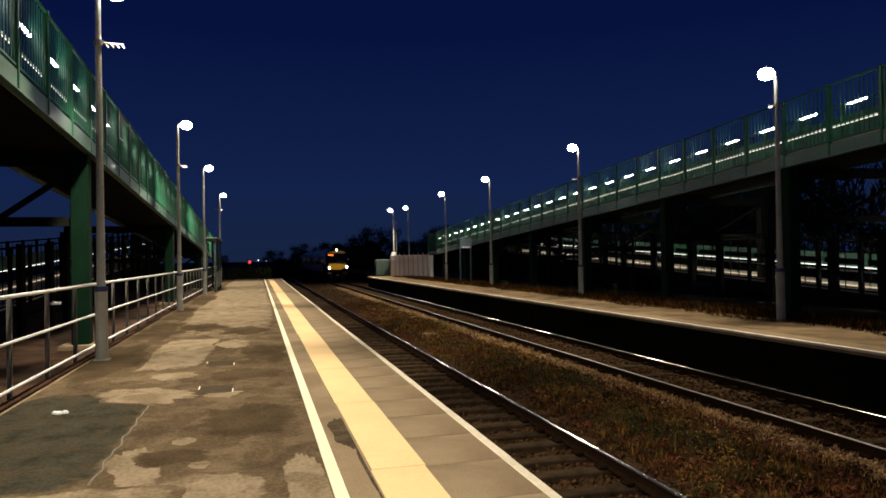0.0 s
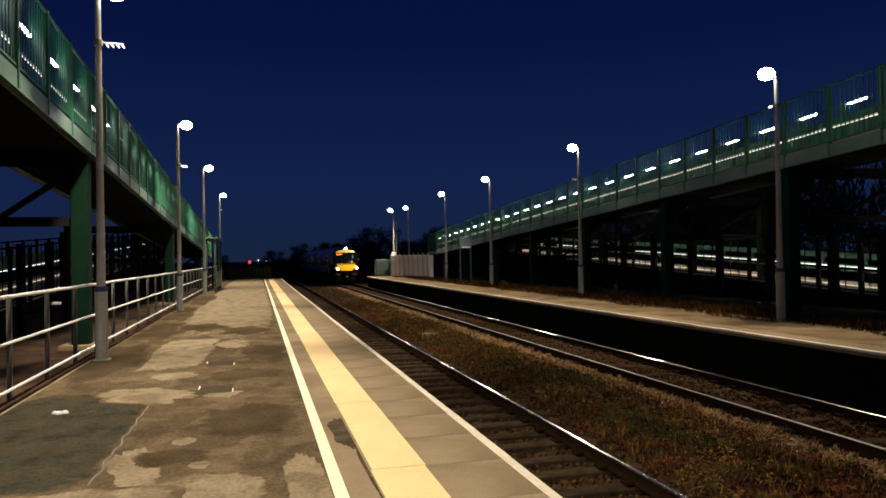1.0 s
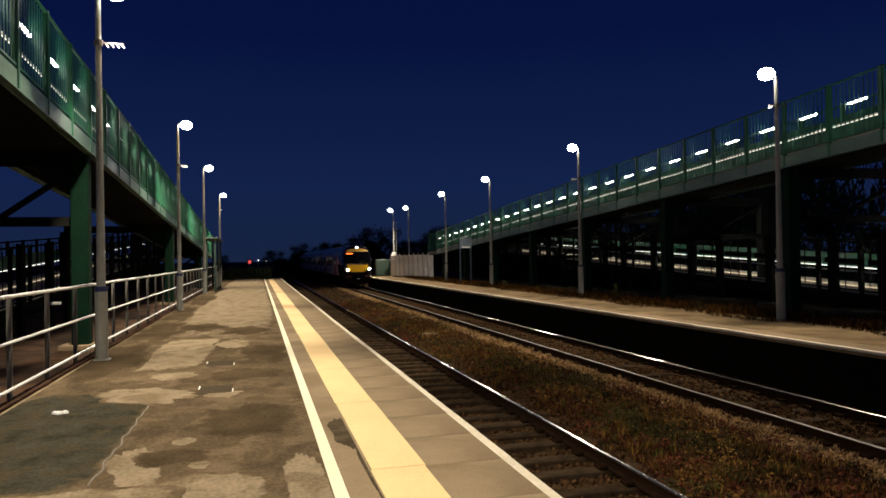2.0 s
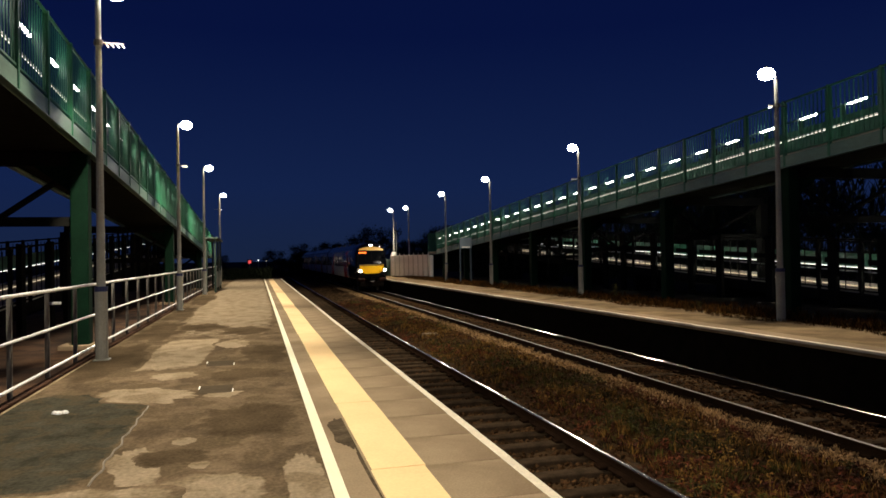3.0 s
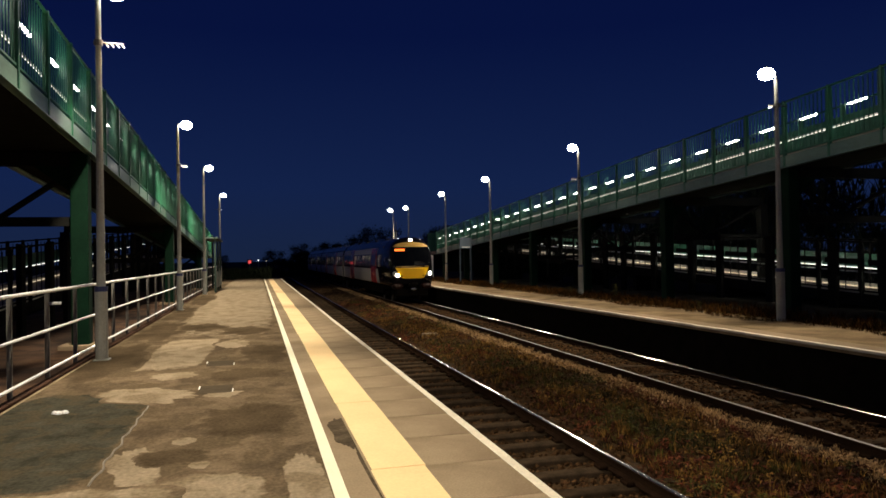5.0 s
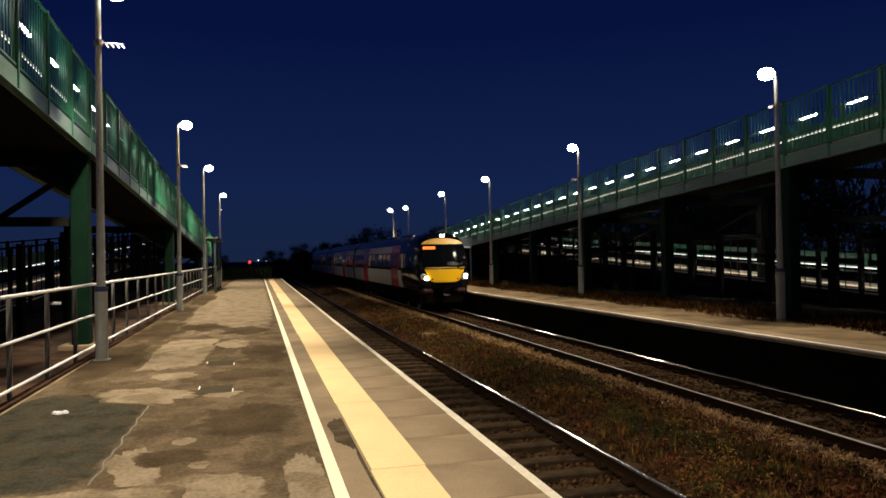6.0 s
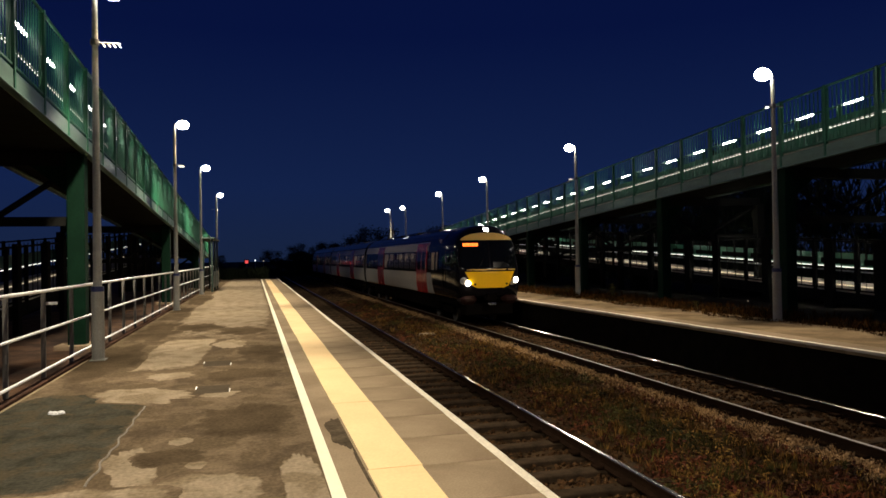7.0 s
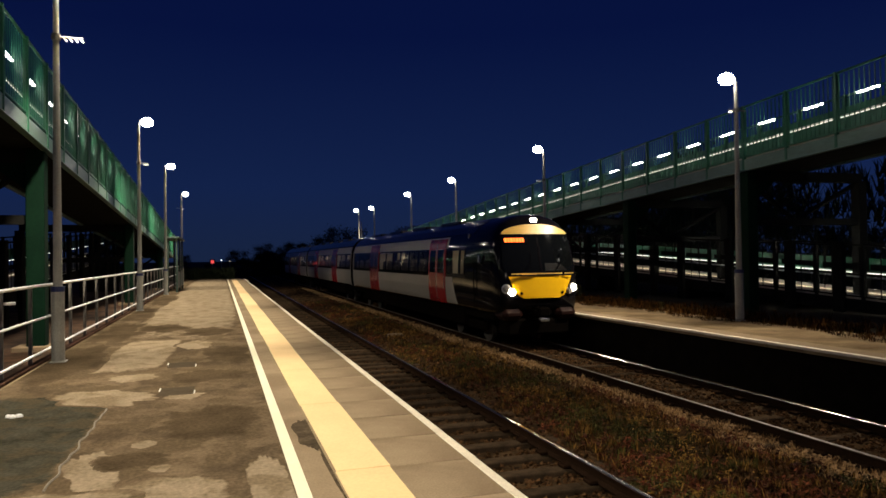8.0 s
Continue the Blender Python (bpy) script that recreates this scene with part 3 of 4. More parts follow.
def ramp_tower(inner, s, label, bents):
    r = thing("footbridge_ramp", label, "ramp", group="footbridge ramps")
    up = lambda y: 1.93 + (58.0 - y) * SLOPE
    flight(r, inner, s, 57.4 - 38 * PANEL, 38, up, SLOPE, True)
    low = lambda y: 0.05 + 0.0515 * (y - 16.2)
    flight(r, inner + s * 2.55, s, 57.4 - 32 * PANEL, 32, low, -0.0515, False)
    xa, xb = sorted((inner, inner + s * 4.65))
    part("landing", box(B(), xa, xb, 57.42, 60.4, 1.95, 2.21, 0.01), DECK, r)
    part("landing_screen", box(B(), xa, xb, 60.42, 60.50, 1.93, 3.83), GREEN, r)
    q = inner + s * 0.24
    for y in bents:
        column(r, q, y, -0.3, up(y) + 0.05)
        # Beams, braces and rear supports carry their shade in the colour.
        part("cross_beam", box(B(), *sorted((inner + s * 0.1, inner + s * 4.4)), y - 0.12, y + 0.12, up(y) - 0.25, up(y) + 0.04), DARK_AND_SHADED, r)
        part("tie_beam", box(B(), *sorted((q, inner + s * 4.3)), y - 0.08, y + 0.08, up(y) - 1.55, up(y) - 1.35), DARK_AND_SHADED, r)
        part("brace", tube(B(), [(q + s * 0.1, y, up(y) - 0.3), (inner + s * 1.9, y, up(y) - 1.42)], 0.07, 6), DARK_AND_SHADED, r)
        part("brace", tube(B(), [(inner + s * 4.2, y, up(y) - 0.3), (inner + s * 1.9, y, up(y) - 1.42)], 0.07, 6), DARK_AND_SHADED, r)
        part("haunch", prism_x(q - s * 0.05, q + s * 0.9, y, up(y) - 0.25, 0.75), SHADED_GREEN, r)
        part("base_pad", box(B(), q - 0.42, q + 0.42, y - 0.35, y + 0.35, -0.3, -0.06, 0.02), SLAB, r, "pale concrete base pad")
        part("outer_column", box(B(), *sorted((inner + s * 4.25, inner + s * 4.55)), y - 0.15, y + 0.15, -0.3, up(y) - 0.2), DARK_AND_SHADED, r)
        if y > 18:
            part("low_support", box(B(), *sorted((inner + s * 2.7, inner + s * 4.2)), y - 0.12, y + 0.12, -0.3, low(y) + 0.05), DARK_AND_SHADED, r)
    return r


ramp_tower(14.5, 1, "long green steel footbridge ramp with strip lamps", (4.5, 10.8, 17.0, 23.3, 30.0, 36.5, 43.0, 49.5, 55.5))
ramp_tower(-3.5, -1, "green footbridge ramp above the platform handrail", (4.5, 17.0, 33.0, 49.0))

# ---------- the train: three coupled railcars ----------
CAR = 22.2
PROFILE = [(0.0, 3.75), (0.35, 3.73), (0.70, 3.64), (0.98, 3.47), (1.17, 3.24), (1.27, 2.98), (1.298, 2.78), (1.335, 2.40), (1.345, 2.00), (1.345, 1.50), (1.31, 1.15), (1.26, 0.98)]
SILL, HEAD = 2.00, 2.78


def side_x(z):
    for (xa, za), (xb, zb) in zip(PROFILE, PROFILE[1:]):
        if zb <= z <= za:
            return xa + (xb - xa) * (za - z) / (za - zb)
    return PROFILE[-1][0]


def nose(x, z):
    """How far back the front face lies at x, z: raked above the waist, rounded to the sides."""
    return 0.30 * max(0.0, z - 1.95) ** 1.15 + 0.26 * (abs(x) / 1.3) ** 2.6 + 0.10 * max(0.0, 1.4 - z)


def outline():
    right = PROFILE
    return [(x, z) for x, z in right] + [(-x, z) for x, z in right[::-1][:-1]]


def car_windows(front):
    """The spans along a car in which its side windows stand."""
    doors = (4.60, 15.05) if front else (5.6, 14.9)
    spans = [] if front else [(0.62, doors[0] - 0.15)]
    spans += [(doors[0] + 2.08, doors[1] - 0.15), (doors[1] + 2.08, CAR - 0.75)]
    panes = [(2.72, 3.12), (3.24, 4.44)] if front else []
    for a, b in spans:
        n = max(1, round((b - a) / 1.40))
        w = (b - a) / n
        panes += [(a + i * w + 0.05, a + (i + 1) * w - 0.05) for i in range(n)]
    return doors, panes


def body_shell(front):
    bm = B()
    panes = car_windows(front)[1]
    ol = outline()
    if front:
        rings = []
        for q, d in ((1.0, 0.34), (0.985, 0.15), (0.95, 0.05), (0.90, 0.0), (0.75, 0.0), (0.55, 0.0), (0.3, 0.0), (0.1, 0.0)):
            rings.append([bm.verts.new((x * q * 0.94, nose(x * q, 2.0 + (z - 2.0) * q) + d, 2.0 + (z - 2.0) * q)) for x, z in ol])
        bm.faces.new(rings[-1])
        rings = rings[::-1]
    else:
        rings = [[bm.verts.new((x * 0.97, 0.30, 2.0 + (z - 2.0) * 0.98)) for x, z in ol]]
        bm.faces.new(rings[0])
        rings.append([bm.verts.new((x, 0.36, z)) for x, z in ol])
    if front:
        for y, k in ((0.95, 0.965), (1.6, 0.988)):
            rings.append([bm.verts.new((x * k, y + 0.30 * max(0.0, z - 2.2), z)) for x, z in ol])
    glazed = len(rings)
    ys = sorted([2.6 if front else 0.5, CAR - 0.42] + [y for p in panes for y in p])
    for y in ys:
        rings.append([bm.verts.new((x, y, z)) for x, z in ol])
    rings.append([bm.verts.new((x * 0.97, CAR - 0.36, 2.0 + (z - 2.0) * 0.98)) for x, z in ol])
    for k, (a, b) in enumerate(zip(rings, rings[1:])):
        open_bay = glazed <= k < glazed + len(ys) - 1 and any(p[0] <= ys[k - glazed] and ys[k - glazed + 1] <= p[1] for p in panes)
        for i in range(len(ol)):
            za, zb = sorted((ol[i][1], ol[(i + 1) % len(ol)][1]))
            if open_bay and za >= SILL and zb <= HEAD:
                continue
            bm.faces.new((a[i], a[(i + 1) % len(ol)], b[(i + 1) % len(ol)], b[i]))
    bm.faces.new(rings[-1])
    for f in bm.faces:
        f.smooth = True
    return bm


def side_patch(s, y0, y1, z0, z1, off, slant=0.0, bm=None):
    """A panel on the curved body side; slant leans its front end."""
    bm = bm or B()
    n = max(2, round((z1 - z0) / 0.12))
    rows = []
    for i in range(n + 1):
        z = z0 + (z1 - z0) * i / n
        x = side_x(z)
        ya = y0 + slant * (z1 - z)
        rows.append([bm.verts.new((s * (x + o), y, z)) for y, o in ((ya, -0.02), (ya, off), (y1, off), (y1, -0.02))])
    for a, b in zip(rows, rows[1:]):
        for j in range(3):
            bm.faces.new((a[j], a[j + 1], b[j + 1], b[j]))
    bm.faces.new(rows[0])
    bm.faces.new(rows[-1][::-1])
    return bm


def face_patch(z0, z1, half, off, nx=14, nz=8, x_min=None):
    """A panel that follows the front face between two heights; half(z): its half width."""
    bm = B()
    grid = []
    for j in range(nz + 1):
        z = z0 + (z1 - z0) * j / nz
        h = half(z)
        lo = -h if x_min is None else x_min
        grid.append([bm.verts.new((x, nose(x, z) - off, z)) for x in (lo + (h - lo) * i / nx for i in range(nx + 1))])
    for a, b in zip(grid, grid[1:]):
        for i in range(nx):
            bm.faces.new((a[i], a[i + 1], b[i + 1], b[i]))
    r = bmesh.ops.extrude_face_region(bm, geom=bm.faces[:])
    for v in r["geom"]:
        if isinstance(v, bmesh.types.BMVert):
            v.co.y += 0.03 + off
    return bm


def rounded(z, z0, z1, w0, w1, r):
    """Half width of a panel with rounded corners."""
    k = (z - z0) / (z1 - z0)
    w = w0 + (w1 - w0) * k
    d = min(z - z0, z1 - z)
    return w - (r - math.sqrt(max(0.0, r * r - (r - d) ** 2)) if d < r else 0.0)


WHEELSETS = []


def saloon(c, panes, doors, front):
    """The lit inside of a car behind its panes: floor, ceiling with two lamp strips, seats and glazed draught screens."""
    y0, y1 = 2.62 if front else 0.7, CAR - 0.7
    part("saloon_floor", box(B(), -1.25, 1.25, y0, y1, 1.12, 1.16), T_SKIRT, c)
    part("saloon_ceiling", box(B(), -0.9, 0.9, y0, y1, 3.28, 3.31), LINING, c, "pale saloon ceiling")
    for x in (-0.45, 0.45):
        part("saloon_lamp", box(B(), x - 0.06, x + 0.06, y0 + 0.3, y1 - 0.3, 3.255, 3.278), SALOON_LAMP, c, "glowing warm ceiling strip")
    seat = None
    for a, b in panes:
        for x in (-0.98, -0.52, 0.52, 0.98):
            m = pose(x, (a + b) / 2, 1.16)
            if seat:
                again(seat, m)
                continue
            bm = box(B(), -0.21, 0.21, -0.30, 0.18, 0.34, 0.46, 0.04)
            box(bm, -0.21, 0.21, 0.16, 0.28, 0.40, 1.06, 0.04)
            box(bm, -0.16, 0.16, 0.13, 0.27, 1.04, 1.22, 0.04)
            box(bm, -0.05, 0.05, -0.1, 0.1, 0.0, 0.35)
            seat = part("seat", bm, SEAT, c, "dark moquette train seat")
            seat.matrix_basis = m
    for d in doors:
        for y in (d - 0.10, d + 2.02):
            for s in (-1, 1):
                part("draught_screen", box(B(), *sorted((s * 0.60, s * (0.95 if front and y < 5 else 1.24))), y - 0.02, y + 0.02, 1.16, 2.95, 0.008), LINING, c, "pale draught screen beside the door")
    if front:
        part("cab_bulkhead", box(B(), -1.22, 1.22, 2.60, 2.64, 1.16, 3.25), LINING, c, "pale bulkhead behind the cab")


def railcar(front, label):
    c = thing("railcar", label, "train car", group="train cars")
    part("body", body_shell(front), T_BLACK if front else T_NAVY, c)
    start = 4.25 if front else 0.45
    roof = B()
    rows = []
    for y in ((2.2 if front else 0.42), 6.0, 12.0, 18.0, CAR - 0.45):
        rows.append([roof.verts.new((x * 1.004, y, z + 0.012)) for x, z in PROFILE[4:0:-1] + [(-x, z) for x, z in PROFILE[0:5]]])
    for a, b in zip(rows, rows[1:]):
        for i in range(len(a) - 1):
            roof.faces.new((a[i], a[i + 1], b[i + 1], b[i]))
    part("roof", roof, T_ROOF, c, "dull grey train roof")
    for y in (5.2, 9.4, 13.6, 17.8):
        part("roof_unit", box(B(), -0.62, 0.62, y, y + 2.2, 3.66, 3.79, 0.05), T_ROOF, c)
    doors, panes = car_windows(front)
    saloon(c, panes[2:] if front else panes, doors, front)
    for s in (-1, 1):
        part("lower_panel", side_patch(s, start - (0.35 if front else 0), CAR - 0.45, 1.05, 1.90, 0.012, -0.45 if front else 0.0), T_SILVER, c, "silver lower body panel")
        part("cantrail_panel", side_patch(s, start + (0.2 if front else 0), CAR - 0.45, 2.83, 3.20, 0.012), T_SILVER, c, "pale cantrail panel")
        for y in doors:
            d = part("door", side_patch(s, y, y + 1.93, 1.02, 3.16, 0.030), T_RED, c, "red double passenger door")
            for k in (0.16, 1.09):
                part("door_window", side_patch(s, y + k, y + k + 0.68, 2.02, 2.80, 0.036), T_GLASS, d, "dark door glass")
            part("door_handle", side_patch(s, y + 0.93, y + 0.97, 1.10, 3.0, 0.045), T_CHROME, d)
            part("door_rail", tube(B(), [(s * 1.385, y + 0.10, 1.5), (s * 1.385, y + 0.10, 2.7)], 0.014, 6), T_CHROME, d)
        for a, b in panes:
            fr = B()
            for y0, y1, z0, z1 in ((a - 0.045, b + 0.045, SILL - 0.05, SILL + 0.03), (a - 0.045, b + 0.045, HEAD - 0.03, HEAD + 0.04), (a - 0.045, a + 0.025, SILL + 0.03, HEAD - 0.03), (b - 0.025, b + 0.045, SILL + 0.03, HEAD - 0.03)):
                side_patch(s, y0, y1, z0, z1, 0.016, 0.0, fr)
            o = part("window", fr, T_BLACK, c, "black window frame")
            glaze = part("pane", side_patch(s, a + 0.024, b - 0.024, SILL + 0.028, HEAD - 0.028, 0.008), PANE_GLASS, o, "tinted window pane")
            glaze.visible_shadow = False
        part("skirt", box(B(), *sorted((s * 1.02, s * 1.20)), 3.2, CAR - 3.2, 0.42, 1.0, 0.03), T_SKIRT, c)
        for y in (0.38, CAR - 0.52):
            if not (front and y < 1):
                part("end_pillar", side_patch(s, y, y + 0.10, 1.0, 2.9, 0.02), T_SILVER, c, "pale body end edge")
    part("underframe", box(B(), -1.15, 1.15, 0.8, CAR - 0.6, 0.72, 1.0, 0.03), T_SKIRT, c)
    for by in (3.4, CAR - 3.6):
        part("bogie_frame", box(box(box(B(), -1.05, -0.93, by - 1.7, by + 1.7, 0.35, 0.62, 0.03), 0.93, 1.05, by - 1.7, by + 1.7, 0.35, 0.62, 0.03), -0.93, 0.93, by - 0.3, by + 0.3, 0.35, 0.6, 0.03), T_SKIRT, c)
        for wy in (by - 1.3, by + 1.3):
            bm = B()
            turn = pose(0, 0, 0, 0, 90, 0)
            for x in (-0.75, 0.75):
                lathe(bm, [(0.12, -0.065), (0.42, -0.065), (0.42, 0.065), (0.12, 0.065)], 20, Matrix.Translation((x, 0, 0)) @ turn)
            lathe(bm, [(0.08, -0.75), (0.08, 0.75)], 8, turn)
            for a in (0, 2.1, 4.2):
                box(bm, -0.82, 0.82, math.cos(a) * 0.27 - 0.03, math.cos(a) * 0.27 + 0.03, math.sin(a) * 0.27 - 0.03, math.sin(a) * 0.27 + 0.03)
            w = part("wheelset", bm, T_STEEL, c, "steel wheelset")
            w.location = (0, wy, 0.42)
            WHEELSETS.append((w, wy))
    part("gangway", box(B(), -0.55, 0.55, CAR - 0.36, CAR + 0.3, 0.95, 3.1, 0.06), T_BLACK, c, "black gangway bellows")
    if front:
        cab_front(c)
    return c


def cab_front(c):
    ws = part("windscreen", face_patch(2.10, 3.155, lambda z: rounded(z, 2.10, 3.155, 1.10, 1.02, 0.10), 0.012), T_GLASS, c, "large dark raked windscreen")
    part("windscreen_pillar", face_patch(2.12, 3.13, lambda z: 0.03, 0.02, 2), T_BLACK, ws)
    part("dash_panel", face_patch(2.13, 2.34, lambda z: 0.85 - (z - 2.13) * 1.2, 0.016, 6, 4, 0.12), T_ROOF, ws, "grey driver desk behind the glass")
    part("destination_display", face_patch(2.92, 3.07, lambda z: -0.28, 0.02, 6, 2, -0.98), T_BLACK, ws)
    x = -0.95
    for i, w in enumerate((0.07, 0.05, 0.08, 0.05, 0.07, 0.06, 0.06)):
        part("display_bar", face_patch(2.94, 3.055, lambda z, e=x + w: e, 0.026, 1, 1, x), DISPLAY, ws, "glowing amber display characters")
        x += w + 0.018
    part("top_band", face_patch(3.17, 3.45, lambda z: 1.03 * math.sqrt(max(0.02, 1 - ((z - 3.12) / 0.34) ** 2)), 0.012), T_PEACH, c, "pale yellow band above the windscreen")
    part("yellow_panel", face_patch(1.38, 1.99, lambda z: rounded(z, 1.38, 1.99, 0.68, 0.96, 0.16) if z < 1.7 else 0.68 + 0.28 * (z - 1.38) / 0.61, 0.014), T_YELLOW, c, "bright yellow warning panel")
    part("wiper_bar", box(box(box(B(), -0.94, 0.58, -0.07, -0.03, 2.045, 2.075), 0.68, 0.94, -0.05, -0.01, 2.045, 2.075), -0.62, -0.2, -0.09, -0.05, 2.03, 2.06), T_PEACH, c, "pale strip with wipers")
    for x in (-0.55, 0.35):
        part("wiper", tube(B(), [(x, -0.03, 2.06), (x + 0.25, 0.06, 2.35), (x + 0.28, 0.18, 2.62)], 0.014, 5), T_BLACK, c)
    for s in (-1, 1):
        pod = part("lamp_cluster", lathe(B(), [(0.135, 0.0), (0.13, 0.05), (0.105, 0.06)], 16, pose(s * 1.0, nose(1.0, 1.65) + 0.05, 1.65) @ pose(0, 0, 0, 90, 0, s * 28)), WHITE_SHEET, c, "round white lamp rim")
        part("outer_lamp", lathe(B(), [(0.105, 0.0), (0.09, 0.085), (0.03, 0.10)], 16, pose(s * 1.0, nose(1.0, 1.65) + 0.04, 1.65) @ pose(0, 0, 0, 90, 0, s * 28)), HEADLAMP if s > 0 else MARKER, pod, "round lamp glass")
        part("inner_lamp", lathe(B(), [(0.095, 0.0), (0.08, 0.075), (0.03, 0.09)], 16, pose(s * 0.86, nose(0.86, 1.56) + 0.02, 1.56) @ pose(0, 0, 0, 90, 0, s * 18)), HEADLAMP if s < 0 else MARKER, pod, "round lamp glass")
        part("bumper_pod", box(B(), *sorted((s * 0.50, s * 1.12)), 0.10, 0.9, 0.76, 1.12, 0.14), T_POD, c, "dark maroon bumper pod")
        part("panel_bolt", lathe(B(), [(0.045, 0.0), (0.04, 0.03), (0.02, 0.035)], 10, pose(s * 0.62, nose(0.62, 1.52) - 0.012, 1.52) @ pose(0, 0, 0, 90, 0, 0)), T_BLACK, c, "round black fixing on the yellow panel")
        part("mirror", box(B(), *sorted((s * 1.33, s * 1.40)), 1.25, 1.4, 2.35, 2.6, 0.02), T_CHROME, c)
        part("grab_rail", tube(B(), [(s * 1.365, 1.75, 1.2), (s * 1.385, 1.75, 1.8), (s * 1.37, 1.75, 2.4)], 0.016, 6), T_SKIRT, c)
    cp = part("coupler", box(box(B(), -0.18, 0.18, -0.14, 0.6, 0.86, 1.14, 0.05), -0.26, 0.26, -0.06, 0.1, 0.92, 1.06, 0.03), T_SKIRT, c, "near-black automatic coupler")
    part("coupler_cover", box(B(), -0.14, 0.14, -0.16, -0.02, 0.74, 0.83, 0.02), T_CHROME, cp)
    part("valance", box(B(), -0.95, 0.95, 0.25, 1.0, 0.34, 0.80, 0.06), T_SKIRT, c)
    part("top_lamp", box(B(), -0.10, 0.10, nose(0, 3.55) - 0.02, nose(0, 3.55) + 0.12, 3.49, 3.62, 0.03), HEADLAMP, c, "lit top marker lamp")


lead = railcar(True, "navy and silver leading diesel railcar with yellow nose")
mid_car = railcar(False, "navy and silver middle railcar with red doors")
rear_car = copy_thing(mid_car, pose(0, 0, 0))
tagged(rear_car, "navy and silver rear railcar with red doors")
REAR_SETS = [o for o in rear_car.children if o.name.startswith("wheelset")]


# ---------- platform details ----------
def slab_course():
    s = part("coping_slab", box(B(), 0.845, EDGE - 0.006, 0.006, 0.894, -0.11, 0.0, 0.008), SLAB, near)
    n = part("edge_nosing", box(B(), EDGE - 0.085, EDGE + 0.002, 0.003, 0.897, -0.10, 0.008, 0.01), NOSING, near, "worn white-painted platform edge")
    y0 = -10.55
    s.location.y = n.location.y = y0
    for i in range(1, 85):
        w = 0.006 * math.sin(i * 12.9)
        again(s, pose(0.004 * math.sin(i * 3.7), y0 + 0.9 * i, 0.002 * math.sin(i * 5.1)))
        again(n, pose(w, y0 + 0.9 * i, 0.002 * math.sin(i * 7.7)))
    l = part("yellow_line", box(B(), 0.86, 1.30, 0.008, 2.69, -0.01, 0.007), YELLOW_LINE, near, "wide yellow painted safety line")
    l.location.y = y0
    for i in range(1, 28):
        again(l, pose(0.006 * math.sin(i * 2.3), y0 + 2.7 * i, 0))
    f = part("far_coping", box(B(), FAR_EDGE + 0.05, FAR_EDGE + 0.612, 0.006, 0.894, -0.11, 0.0, 0.008), SLAB, far)
    g = part("far_nosing", box(B(), FAR_EDGE - 0.002, FAR_EDGE + 0.10, 0.003, 0.897, -0.045, 0.008, 0.006), NOSING, far, "pale painted platform edge")
    f.location.y = g.location.y = y0
    for i in range(1, 85):
        again(f, pose(0.004 * math.sin(i * 4.7), y0 + 0.9 * i, 0.002 * math.sin(i * 6.1)))
        again(g, pose(0.005 * math.sin(i * 8.3), y0 + 0.9 * i, 0.002 * math.sin(i * 9.7)))


slab_course()


def patch(name, cx, cy, rx, ry, material, seed, label, z=0.004, square=2.0, rough=0.18, turn=0.0):
    """A worn or damp area with an uneven, thinning rim; square: 2 for an oval, more for a box."""
    bm = B()
    n = 120
    ring = []
    for i in range(n):
        t = 2 * math.pi * i / n
        c, s = math.cos(t), math.sin(t)
        k = (abs(c) ** square + abs(s) ** square) ** (-1 / square)
        k *= 1 + rough * noise.noise((c * 1.7 + seed, s * 1.7, seed)) + (rough + 0.08) * (0.36 * noise.noise((c * 5 + seed, s * 5, seed)) + 0.09 * noise.noise((c * 14 + seed, s * 14, seed)))
        u, v = c * k * rx, s * k * ry
        ring.append((cx + u * math.cos(turn) - v * math.sin(turn), cy + u * math.sin(turn) + v * math.cos(turn)))
    layer = bm.verts.layers.float.new("rim")
    loops = []
    for k, value in ((1.16, -0.1), (1.0, 0.5), (0.84, 0.8), (0.6, 1.2)):
        loops.append([])
        for x, y in ring:
            v = bm.verts.new((min(cx + (x - cx) * k, 0.838 if cx > 0.6 else 0.5), cy + (y - cy) * k, z))
            v[layer] = value
            loops[-1].append(v)
    for outer, inner in zip(loops, loops[1:]):
        for i in range(n):
            bm.faces.new((outer[i], outer[(i + 1) % n], inner[(i + 1) % n], inner[i]))
    bm.faces.new(loops[-1])
    return part(name, bm, material, near, label)


